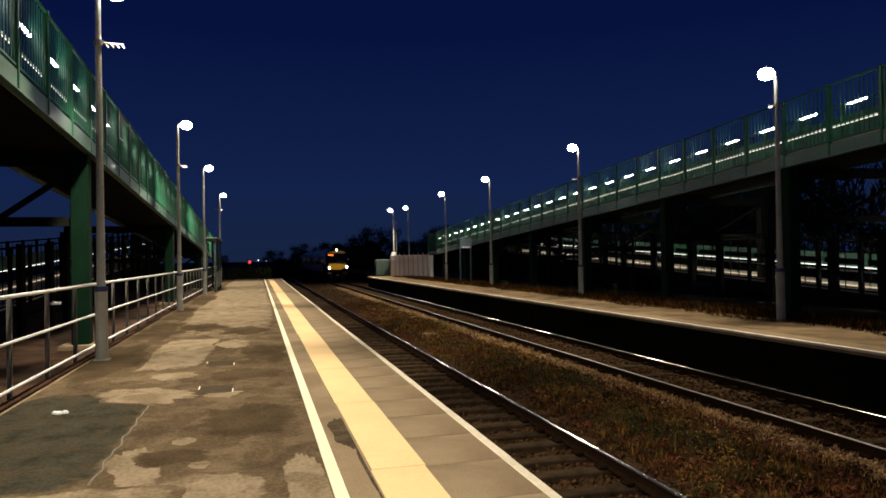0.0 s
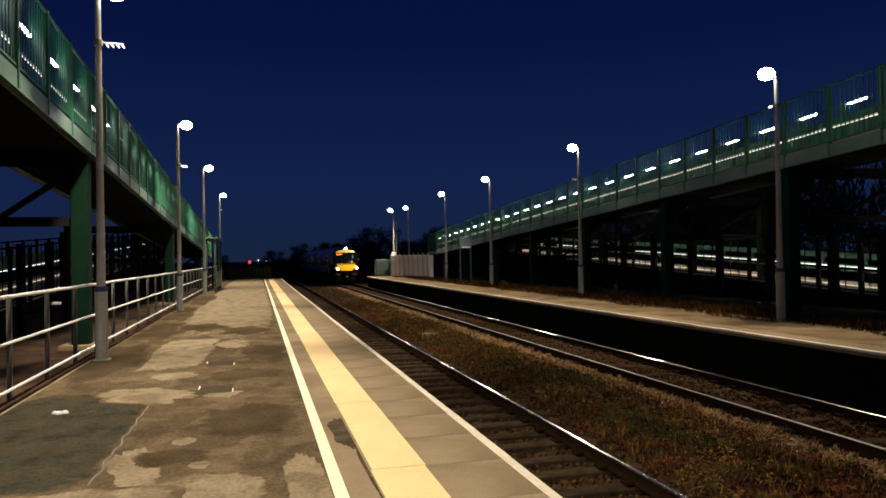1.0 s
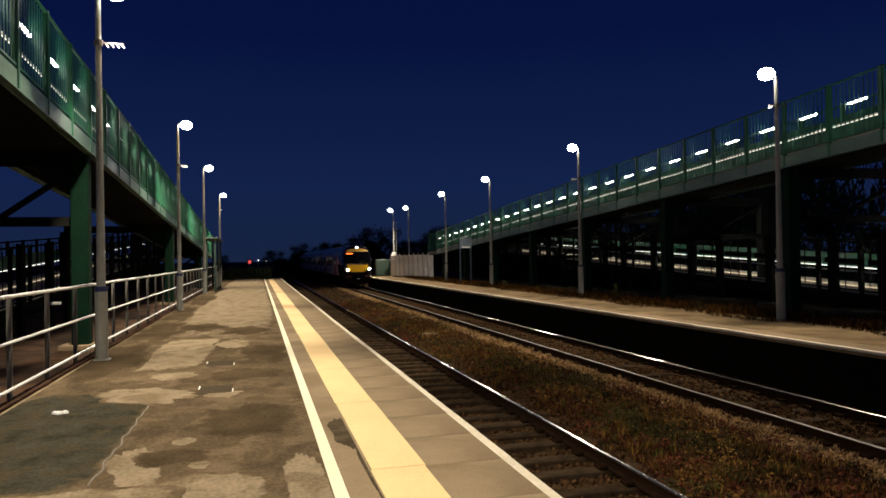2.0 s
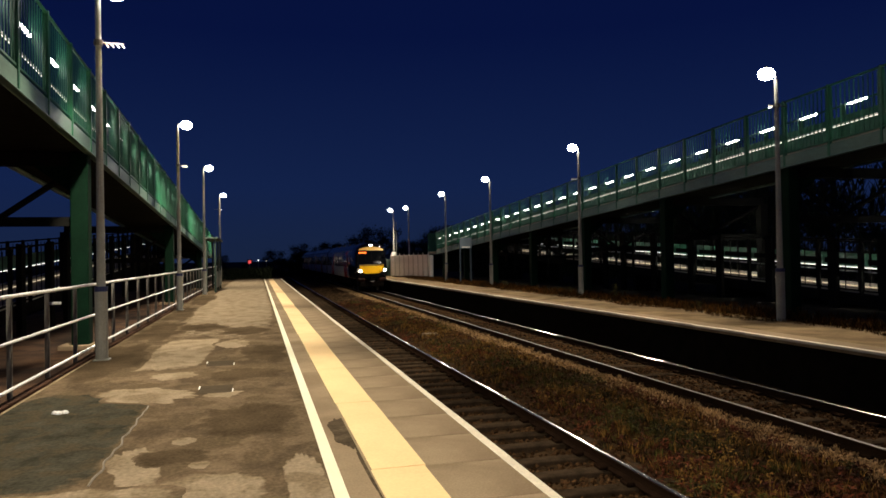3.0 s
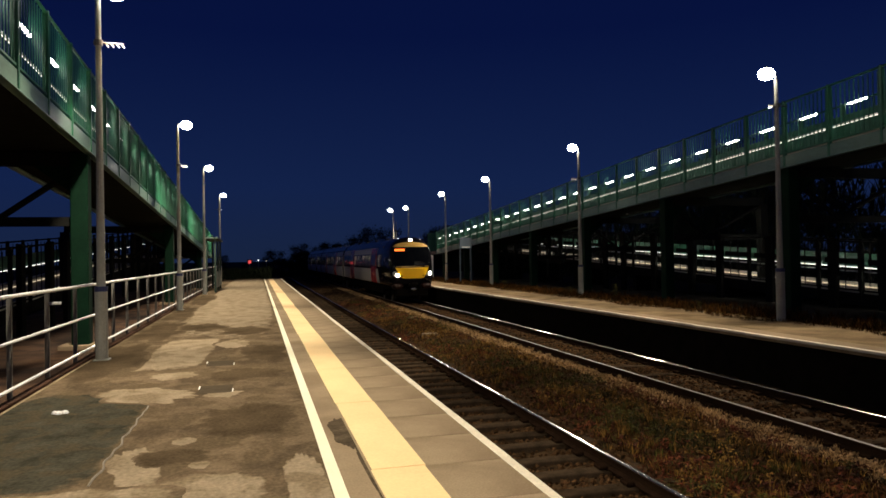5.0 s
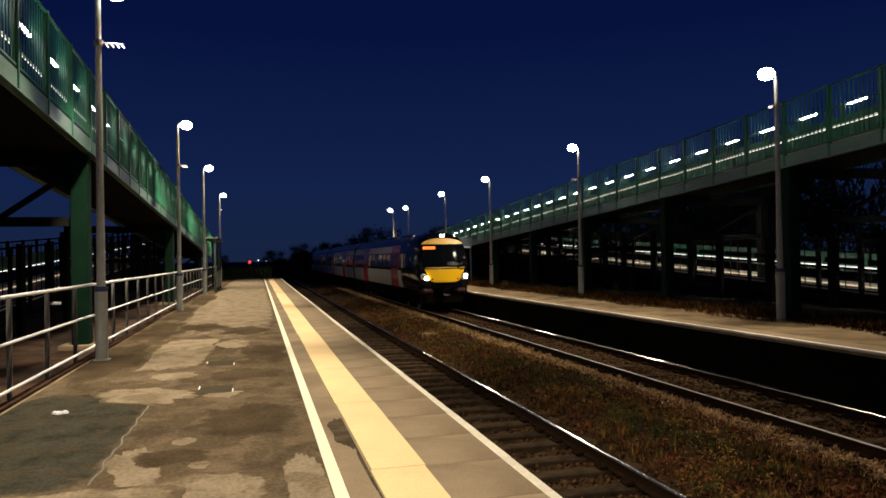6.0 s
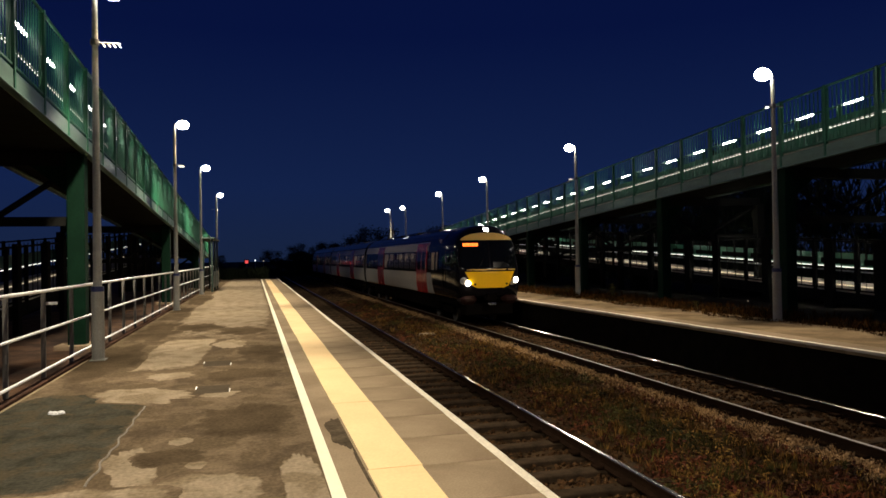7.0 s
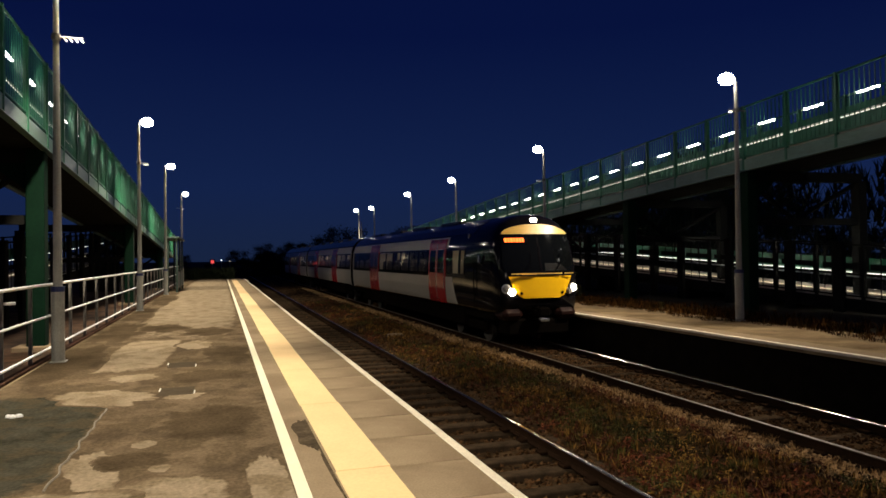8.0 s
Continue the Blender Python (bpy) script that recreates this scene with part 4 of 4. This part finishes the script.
PALE, DARK = "pale dry asphalt area", "dark fresh asphalt repair"
patch("asphalt_patch", -2.12, 7.95, 0.84, 2.08, ASPHALT_DARK, 3.1, DARK, 0.0012, 7.0, 0.05)
patch("asphalt_patch", 0.765, 7.0, 0.074, 0.46, DAMP_SLAB, 4.4, "dark damp asphalt stain", 0.006, 3.0, 0.35)
patch("asphalt_patch", 0.835, 5.6, 0.022, 0.9, DAMP_SLAB, 4.9, "dark crumbled edge beside the yellow line", 0.0062, 2.0, 0.5)
for cx, cy, rx, ry, seed, square, rough, turn in ((-1.40, 14.1, 0.53, 2.15, 5.2, 8, 0.05, -0.03), (-0.5, 15.1, 0.32, 0.7, 6.1, 2.2, 0.3, 0), (-1.38, 9.7, 0.66, 0.44, 8.4, 2.3, 0.3, -0.8),
                                                  (-1.2, 11.2, 0.30, 0.35, 9.3, 2.0, 0.4, 0), (-0.40, 5.45, 0.42, 0.50, 14.0, 2.6, 0.3, 0), (-1.02, 6.35, 0.20, 0.62, 15.5, 2.2, 0.4, 0.2), (-1.35, 5.35, 0.70, 0.46, 16.2, 4, 0.15, 0),
                                                  (-0.70, 7.1, 0.11, 0.15, 17.0, 2, 0.2, 0), (0.36, 5.4, 0.16, 0.9, 19.0, 2.6, 0.35, 0), (-0.5, 6.25, 0.09, 0.12, 20.0, 2, 0.3, 0),
                                                  (-0.85, 41.0, 1.28, 23.5, 2.0, 7, 0.04, 0), (-0.45, 9.45, 0.22, 0.22, 24.0, 2.0, 0.4, 0)):
    patch("asphalt_patch", cx, cy, rx, ry, ASPHALT_PALE, seed, PALE, 0.0014 + seed * 0.00003, square, rough, turn)
for cx, cy, rx, ry, seed in ((-2.42, 13.6, 0.42, 2.6, 31.0), (-2.30, 18.6, 0.55, 2.2, 32.0), (-2.45, 24.5, 0.36, 3.0, 33.0), (-2.35, 33.0, 0.45, 4.0, 34.0), (-0.2, 11.0, 0.5, 0.6, 35.0), (0.1, 13.6, 0.42, 1.2, 36.0), (-0.3, 17.8, 0.5, 0.9, 37.0), (-1.4, 19.2, 0.5, 0.9, 38.0), (-0.1, 7.9, 0.5, 0.7, 39.0), (-0.75, 6.55, 0.30, 0.25, 40.0)):
    patch("asphalt_patch", cx, cy, rx, ry, ASPHALT_DAMP, seed, "dark damp asphalt stain", 0.0013 + seed * 0.00003, 2.2, 0.4)
part("concrete_strip", box(B(), 0.612, 0.843, -10.5, PLAT_END, -0.05, 0.003), SLAB, near, "pale concrete strip between painted lines")
seam = B()
pts = [(-1.27 + 0.05 * noise.noise((i * 0.22, 2, 0)), 5.9 + 3.05 * i / 50, 0.004) for i in range(51)]
tube(seam, pts, 0.010, 5)
part("cement_seam", seam, CRACK, near, "pale dried seam round the repair")


def cover(x, y):
    c = thing("access_cover", "worn iron access cover set in asphalt", "manhole cover", pose(x, y, 0.0), "access covers")
    part("plate", box(B(), -0.21, 0.21, -0.28, 0.28, -0.02, 0.004, 0.002), COVER, c)
    part("cover_edge", box(B(), 0.212, 0.226, -0.26, -0.02, -0.02, 0.006), WEAR, c, "bright worn edge")
    part("cover_edge", box(B(), -0.226, -0.212, 0.05, 0.26, -0.02, 0.006), WEAR, c, "bright worn edge")
    return c


cover(-0.62, 12.3)
cover(-0.56, 9.85)
litter = B()
for k, (dx, dy, r) in enumerate(((0, 0, 0.05), (0.06, 0.02, 0.045), (-0.05, 0.03, 0.03))):
    lathe(litter, [(r, 0.0), (r * 0.8, 0.02), (r * 0.3, 0.03)], 7, pose(-2.2 + dx, 8.85 + dy, 0.003, 6 * k, 4))
tagged(part("litter", litter, PAPER), "crumpled white paper scrap on the asphalt", "litter")


# ---------- far platform furniture ----------
def hoarding():
    h = thing("white_hoarding", "white sheet-steel enclosure behind the far platform", "fence")
    a, b = Vector((11.9, 64.2, 0)), Vector((13.85, 57.7, 0))
    n = 8
    ang = math.degrees(math.atan2(b.y - a.y, b.x - a.x))
    L = (b - a).length / n
    p = part("sheet", box(box(B(), 0.02, L - 0.02, -0.02, 0.02, 0.06, 1.92, 0.006), L * 0.45, L * 0.55, -0.045, -0.02, 0.06, 1.92, 0.006), WHITE_SHEET, h)
    q = part("fence_post", box(box(B(), -0.05, 0.05, -0.06, 0.06, 0, 1.97, 0.01), -0.015, 0.015, -0.02, 0.02, 1.96, 2.14), POLE, h)
    for i in range(n + 1):
        o = a + (b - a) * i / n
        m = pose(o.x, o.y, 0, 0, 0, ang)
        if i == 0:
            p.matrix_basis = q.matrix_basis = m
            continue
        if i < n:
            again(p, m)
        again(q, m)
    part("corner_box", box(B(), 13.83, 14.1, 56.9, 57.5, 0, 1.88, 0.03), WHITE_SHEET, h, "white steel corner box")


hoarding()
mast = thing("mast", "thin bare grey mast behind the white enclosure", "pole", pose(12.94, 67.0, -0.1))
part("pole", tube(B(), [(0, 0, 0), (0, 0, 3.0), (0, 0, 5.3)], 0.055, 8, 0.035), POST_GREY, mast)
part("base_plate", box(B(), -0.13, 0.13, -0.13, 0.13, 0, 0.03, 0.008), POST_GREY, mast)
cab = thing("equipment_cabinet", "dark green lineside equipment cabinet", "cabinet", pose(11.6, 67.0, 0))
part("body", box(B(), -0.75, 0.75, -0.4, 0.4, 0, 1.6, 0.03), CABINET, cab)
part("door", box(B(), -0.7, -0.02, -0.43, -0.4, 0.1, 1.5, 0.01), CABINET, cab)
part("door", box(B(), 0.02, 0.7, -0.43, -0.4, 0.1, 1.5, 0.01), CABINET, cab)
sign = thing("platform_sign", "two-post blue-grey platform sign board", "sign", pose(13.2, 44.5, 0, 0, 0, 14))
for x in (-0.4, 0.4):
    part("post", box(B(), x - 0.045, x + 0.045, -0.045, 0.045, 0, 2.9, 0.01), BLUEGREY, sign)
part("board", box(B(), -0.44, 0.44, -0.075, -0.047, 2.25, 2.95, 0.01), SIGN_FACE, sign, "glossy pale sign board")
part("board_bar", box(B(), -0.3, 0.3, -0.082, -0.0755, 2.3, 2.36), PAPER, sign)

weed = thing("weed_plant", "leafy weed growing on the platform edge", "plant", pose(13.5, 25.0, 0), "platform weeds")
wb = B()
wr = random.Random(9)
for k in range(70):
    a, h, d = wr.uniform(0, 6.28), wr.uniform(0.05, 0.55), wr.uniform(0.02, 0.2)
    c = Vector((math.cos(a) * d, math.sin(a) * d, h))
    u = Vector((wr.uniform(-1, 1), wr.uniform(-1, 1), wr.uniform(-0.5, 0.5))).normalized() * 0.05
    v = Vector((wr.uniform(-1, 1), wr.uniform(-1, 1), wr.uniform(-0.5, 0.5))).normalized() * 0.03
    wb.faces.new([wb.verts.new(c + q) for q in (u, v, -u, -v)])
part("foliage", wb, WEED, weed)
ws = B()
for k in range(7):
    a = k * 0.9
    tube(ws, [(0, 0, 0), (math.cos(a) * 0.06, math.sin(a) * 0.06, 0.25), (math.cos(a) * 0.16, math.sin(a) * 0.16, 0.5)], 0.006, 4, 0.002)
part("stem", ws, WEED, weed)
for x, y, k in ((13.1, 28.2, 0.7), (12.75, 35.6, 0.8), (12.9, 31.5, 0.5), (12.8, 18.6, 0.5)):
    copy_thing(weed, pose(x, y, 0, 0, 0, x * 700)).scale = (k, k, k)
notice = thing("pole_notice_box", "small white box strapped to a lamp post", "notice box", pose(12.28, 65.0, 1.92))
part("box", box(B(), -0.2, 0.2, -0.12, -0.02, 0, 0.34, 0.02), WHITE_SHEET, notice)
part("strap", box(B(), -0.13, 0.27, -0.019, 0.30, 0.12, 0.16), POLE, notice)
for x, y, w, l in ((6.36, 29.9, 0.6, 0.25), (5.6, 23.3, 0.5, 0.2)):
    sl = B()
    box(sl, x - w / 2, x + w / 2, y - l / 2, y + l / 2, BED - 0.03, BED + 0.17, 0.02)
    tagged(part("concrete_slab", sl, SLAB), "pale concrete slab lying between the tracks", "concrete slab", "loose track slabs")


# ---------- platform end, signals and the dark distance ----------
gate = thing("shelter_frame", "dark green steel frame beside the platform end", "shelter", pose(-2.7, 40.5, 0))
for x, y in ((0, 0), (0.45, 0), (0, 5.5), (0.45, 5.5), (0.45, 2.7)):
    part("post", box(B(), x - 0.05, x + 0.05, y - 0.05, y + 0.05, -0.1, 2.9, 0.01), CABINET, gate)
part("roof_panel", box(B(), -0.2, 0.6, -0.2, 5.7, 2.9, 3.0, 0.02), CABINET, gate)
part("side_panel", box(B(), 0.42, 0.48, 0.1, 5.4, 0.2, 1.1, 0.01), CABINET, gate)
sig = thing("signal_lamp", "small red signal lamp beyond the platform", "signal", pose(-1.28, 120, -0.5))
part("post", tube(B(), [(0, 0, 0), (0, 0, 1.7)], 0.06, 8), POLE, sig)
part("hood", box(B(), -0.42, 0.42, 0.0, 0.3, 1.55, 2.35, 0.05), DARK_AND_SHADED, sig)
part("lens", box(B(), -0.24, 0.24, -0.04, 0.0, 1.70, 2.20, 0.03), RED_LAMP, sig, "glowing red lens")
far_lamp = thing("distant_lamp", "small distant white lamp", "lamp", pose(0.1, 121, -0.5))
part("post", tube(B(), [(0, 0, 0), (0, 0, 2.1)], 0.05, 8), POLE, far_lamp)
part("lamp_glass", lathe(B(), [(0.06, 2.1), (0.11, 2.18), (0.06, 2.27)], 10), WHITE_LAMP, far_lamp)
small_lamp = thing("distant_lamp", "faint small white lamp in the distance", "lamp", pose(1.41, 121, -0.5))
part("post", tube(B(), [(0, 0, 0), (0, 0, 2.0)], 0.04, 8), POLE, small_lamp)
part("lamp_glass", lathe(B(), [(0.04, 2.0), (0.07, 2.06), (0.04, 2.12)], 10), FAINT_GLOW, small_lamp)


def tree(m, h, seed, label):
    rng = random.Random(seed)
    e = thing("tree", label, "tree", m, "dark lineside trees")
    bm = B()
    tube(bm, [(0, 0, -0.3), (0.1, 0, h * 0.3), (0.05, 0.1, h * 0.7)], h * 0.028, 8, h * 0.008)
    tips = []
    for i in range(9):
        a, z = i * 2.4, h * (0.28 + 0.05 * i)
        r = h * rng.uniform(0.18, 0.34)
        t = (math.cos(a) * r, math.sin(a) * r, z + h * rng.uniform(0.08, 0.25))
        tube(bm, [(0.08, 0.03, z), (t[0] * 0.5, t[1] * 0.5, z + (t[2] - z) * 0.6), t], h * 0.010, 5, h * 0.003)
        tips.append(Vector(t))
    tips.append(Vector((0, 0, h * 0.85)))
    tips += [Vector((math.cos(a) * h * 0.26, math.sin(a) * h * 0.26, h * (0.12 + 0.06 * (k % 3)))) for k, a in enumerate(i * 0.9 for i in range(7))]
    part("trunk", bm, BARK, e)
    vs, fs = [], []
    for t in tips:
        for k in range(430):
            d = Vector((rng.gauss(0, 1), rng.gauss(0, 1), rng.gauss(0, 0.8)))
            p = t + d * h * 0.082
            a, b = Vector((rng.uniform(-1, 1), rng.uniform(-1, 1), rng.uniform(-1, 1))).normalized(), Vector((rng.uniform(-1, 1), rng.uniform(-1, 1), rng.uniform(-1, 1))).normalized()
            w = h * rng.uniform(0.012, 0.024)
            n = len(vs)
            vs += [p - a * w, p + b * w * 0.6, p + a * w, p - b * w * 0.6]
            fs.append((n, n + 1, n + 2, n + 3))
    me = bpy.data.meshes.new("crown")
    me.from_pydata(vs, [], fs)
    me.materials.append(LEAF)
    tagged(new("crown", me), "dark leafy crown", kind="stuff").parent = e
    return e


trees = [tree(pose(16, 118, -0.9), 6.6, 1, "dark leafy tree against the dusk sky"), tree(pose(30, 40, 0.0), 8.5, 2, "dark leafy tree against the dusk sky"), tree(pose(24, 96, -0.4), 6.5, 3, "dark leafy tree against the dusk sky")]
rng = random.Random(5)
for i in range(80):
    if i < 20:
        x, y, k = 8.5 + i * 2.0 + rng.uniform(-1, 1), 132 + rng.uniform(-14, 40), rng.uniform(0.5, 1.0)
        z = -0.9
    elif i < 30:
        x, y, k = -60 + (i - 20) * 6.3, 190 + rng.uniform(-10, 30), rng.uniform(0.35, 0.6)
        z = -1.4
    elif i >= 62:
        x, y, k = 23.5 + rng.uniform(0, 8), -2 + (i - 62) * 4.4, rng.uniform(0.5, 0.75)
        z = -0.1
    elif i >= 46:
        x, y, k = 2.5 + (i - 46) * 1.9, 118 + rng.uniform(-8, 12), rng.uniform(0.42, 0.62) + 0.012 * (i - 46)
        z = -1.2
    else:
        x, y, k = 27 + rng.uniform(0, 14), -4 + (i - 30) * 6.5, rng.uniform(0.55, 0.95)
        z = 0.0
    o = copy_thing(trees[i % 3], pose(x, y, z, 0, 0, rng.uniform(0, 360)))
    o.scale = (k, k, k)


def clump_stuff(name, count, place, size, material, label, category, seed, blades=5):
    rng = random.Random(seed)
    vs, fs = [], []
    for _ in range(count):
        x, y, z = place(rng)
        h = size * rng.uniform(0.5, 1.3)
        for b in range(blades):
            a = rng.uniform(0, 6.28)
            d = Vector((math.cos(a), math.sin(a), 0))
            side = Vector((-d.y, d.x, 0)) * h * 0.06
            o = Vector((x + rng.uniform(-0.05, 0.05), y + rng.uniform(-0.05, 0.05), z))
            n = len(vs)
            lean = rng.uniform(0.2, 0.8)
            vs += [o - side, o + side, o + d * h * lean * 0.5 + Vector((0, 0, h * 0.6)) + side * 0.7, o + d * h * lean * 0.5 + Vector((0, 0, h * 0.6)) - side * 0.7, o + d * h * lean + Vector((0, 0, h))]
            fs += [(n, n + 1, n + 2, n + 3), (n + 3, n + 2, n + 4)]
    me = bpy.data.meshes.new(name)
    me.from_pydata(vs, [], fs)
    me.materials.append(material)
    return tagged(new(name, me), label, category, "", "stuff")


def between(rng):
    x, y = rng.uniform(4.75, 7.1), 3 + 30 * rng.random() ** 1.4
    while noise.noise((x * 0.8, y * 0.5, 9)) < rng.uniform(-0.3, 0.3):
        x, y = rng.uniform(4.75, 7.1), 3 + 30 * rng.random() ** 1.4
    return x, y, rough_bed(x, y) - 0.01


clump_stuff("dry_weeds", 5500, between, 0.07, GRASS, "dry brown weeds between the tracks", "weeds", 11)
clump_stuff("ochre_weeds", 1700, between, 0.12, OCHRE, "ochre dry stalks between the tracks", "weeds", 15)
clump_stuff("green_weeds", 900, lambda r: (lambda x, y: (x, y, rough_bed(x, y) - 0.01))(r.gauss(5.6, 0.4), 7 + 14 * r.random() ** 1.6), 0.11, WEED, "green weeds between the tracks", "weeds", 12)


def leafy_stuff(name, count, place, spread, leaf, material, label, seed):
    """Low broad-leaved clumps: each a mound of small leaves about its middle."""
    rng = random.Random(seed)
    vs, fs = [], []
    for _ in range(count):
        x, y, z = place(rng)
        k = spread * rng.uniform(0.5, 1.4)
        for _ in range(26):
            a, d = rng.uniform(0, 6.28), abs(rng.gauss(0, 0.55)) * k
            o = Vector((x + math.cos(a) * d, y + math.sin(a) * d, z + k * 0.75 * rng.random() * max(0.1, 1 - d / k / 1.4)))
            u = Vector((rng.uniform(-1, 1), rng.uniform(-1, 1), rng.uniform(-0.4, 0.8))).normalized() * leaf * rng.uniform(0.6, 1.4)
            v = Vector((rng.uniform(-1, 1), rng.uniform(-1, 1), rng.uniform(-0.4, 0.4))).normalized() * leaf * 0.5
            n = len(vs)
            vs += [o - u, o + v, o + u, o - v]
            fs.append((n, n + 1, n + 2, n + 3))
    me = bpy.data.meshes.new(name)
    me.from_pydata(vs, [], fs)
    me.materials.append(material)
    return tagged(new(name, me), label, "weeds", "", "stuff")


def patchy(seed, lo, hi, x0=4.55, x1=7.0):
    """A place between the tracks inside one kind's own patches."""
    def place(rng):
        while True:
            x, y = rng.uniform(x0, x1), 3 + 40 * rng.random() ** 1.5
            if noise.noise((x * 0.9 + seed, y * 0.45, seed)) > rng.uniform(lo, hi):
                return x, y, rough_bed(x, y) - 0.01
    return place


leafy_stuff("green_leaf_weeds", 1300, patchy(3.3, 0.0, 0.35), 0.15, 0.030, WEED, "low green leafy weeds between the tracks", 51)
leafy_stuff("ochre_leaf_weeds", 950, patchy(8.1, 0.05, 0.4), 0.14, 0.028, OCHRE, "yellowing ochre leaf clumps between the tracks", 52)
leafy_stuff("russet_leaf_weeds", 1500, patchy(15.7, -0.1, 0.35), 0.15, 0.030, RUSSET, "russet leaf clumps between the tracks", 53)
clump_stuff("straw_grass", 5200, lambda r: (lambda x, y: (x, y, rough_bed(x, y) - 0.01))(min(7.62, r.gauss(7.24, 0.22) - 0.25 * max(0.0, noise.noise((2.0, r.random() * 0.2, 4.0)))), 4 + 60 * r.random() ** 1.35), 0.085, STRAW, "pale straw-coloured grass along the far track", "grass", 54, 6)


def overgrowth(r):
    """Along the back of the far platform, creeping forward in uneven tongues."""
    y = r.uniform(4, 66)
    lead_x = 11.95 + 0.45 * noise.noise((y * 0.35, 1.0, 2.0)) + 0.25 * noise.noise((y * 1.3, 5.0, 2.0))
    x = lead_x + abs(r.gauss(0, 0.55))
    return x, y, 0.0 if x < 12.6 else -0.06


clump_stuff("platform_grass", 5200, overgrowth, 0.07, GRASS, "dark dry grass creeping over the platform back", "grass", 55, 6)
clump_stuff("platform_straw", 350, overgrowth, 0.10, OCHRE, "ochre stalks on the platform back", "grass", 56, 4)
clump_stuff("verge_grass", 5000, lambda r: (12.5 + abs(r.gauss(0, 0.9)), r.uniform(4, 66), -0.06), 0.21, GRASS, "rough grass behind the far platform", "grass", 13)
clump_stuff("bank_scrub", 5200, lambda r: (lambda y: (r.uniform(23.0, 24.6), y, -0.3 + (1.7 + (58 - y * 0.62) * SLOPE * 1.45) * r.random() ** 0.8))(r.uniform(2, 88)), 0.6, LEAF, "dark scrub behind the footbridge ramp", "scrub", 31)
clump_stuff("end_hedge", 3200, lambda r: (r.uniform(-12, 1.2), r.uniform(69, 74), -0.5 + 1.0 * r.random()), 0.55, LEAF, "dark hedge beyond the platform end", "hedge", 14)


def stones(name, count, place, size, material, label, seed):
    rng = random.Random(seed)
    base = [(1, 0, 0), (-1, 0, 0), (0, 1, 0), (0, -1, 0), (0, 0, 0.8), (0, 0, -0.6)]
    tri = [(0, 2, 4), (2, 1, 4), (1, 3, 4), (3, 0, 4), (2, 0, 5), (1, 2, 5), (3, 1, 5), (0, 3, 5)]
    vs, fs = [], []
    for _ in range(count):
        x, y = place(rng)
        o = Vector((x, y, rough_bed(x, y) + 0.005))
        q = Euler((rng.uniform(0, 6), rng.uniform(0, 6), rng.uniform(0, 6))).to_matrix()
        k = size * rng.uniform(0.5, 1.3)
        n = len(vs)
        vs += [o + q @ (Vector(b) * k * rng.uniform(0.7, 1.2)) for b in base]
        fs += [tuple(n + i for i in f) for f in tri]
    me = bpy.data.meshes.new(name)
    me.from_pydata(vs, [], fs)
    me.materials.append(material)
    return tagged(new(name, me), label, "ballast", "", "stuff")


def any_track(r):
    return r.uniform(2.2, 9.8), 3 + 42 * r.random() ** 1.8


stones("ballast_stones", 46000, any_track, 0.040, STONE, "loose dark ballast stones", 21)
stones("pale_stones", 16000, lambda r: (min(7.64, r.gauss(7.25, 0.20)), 4 + 62 * r.random() ** 1.35), 0.036, PALE_STONE, "pale stones along the track edge", 22)


# ---------- what moves ----------
def motions():
    rows = ((0, 78.3), (1.5, 65.9), (3.0, 53.95), (4.5, 42.8), (6.0, 32.0), (7.0, 24.95), (8.0, 17.85))
    mid_x = sum(RAILS[1]) / 2
    for k, car in enumerate((lead, mid_car, rear_car)):
        walk(car, [(t, pose(mid_x, y + k * CAR, RAIL_Z)) for t, y in rows])
    # wheels roll with the distance run
    times = [i * 8.0 / 160 for i in range(161)]
    ts, ys = [r[0] for r in rows], [r[1] for r in rows]
    runs = [rows[0][1] - float(np.interp(t, ts, ys)) for t in times]
    sets = WHEELSETS + list(zip(REAR_SETS, [w[1] for w in WHEELSETS[4:]]))
    for w, wy in sets:
        walk(w, [(t, pose(0, wy, 0.42, math.degrees(run / 0.42), 0, 0)) for t, run in zip(times, runs)])


motions()
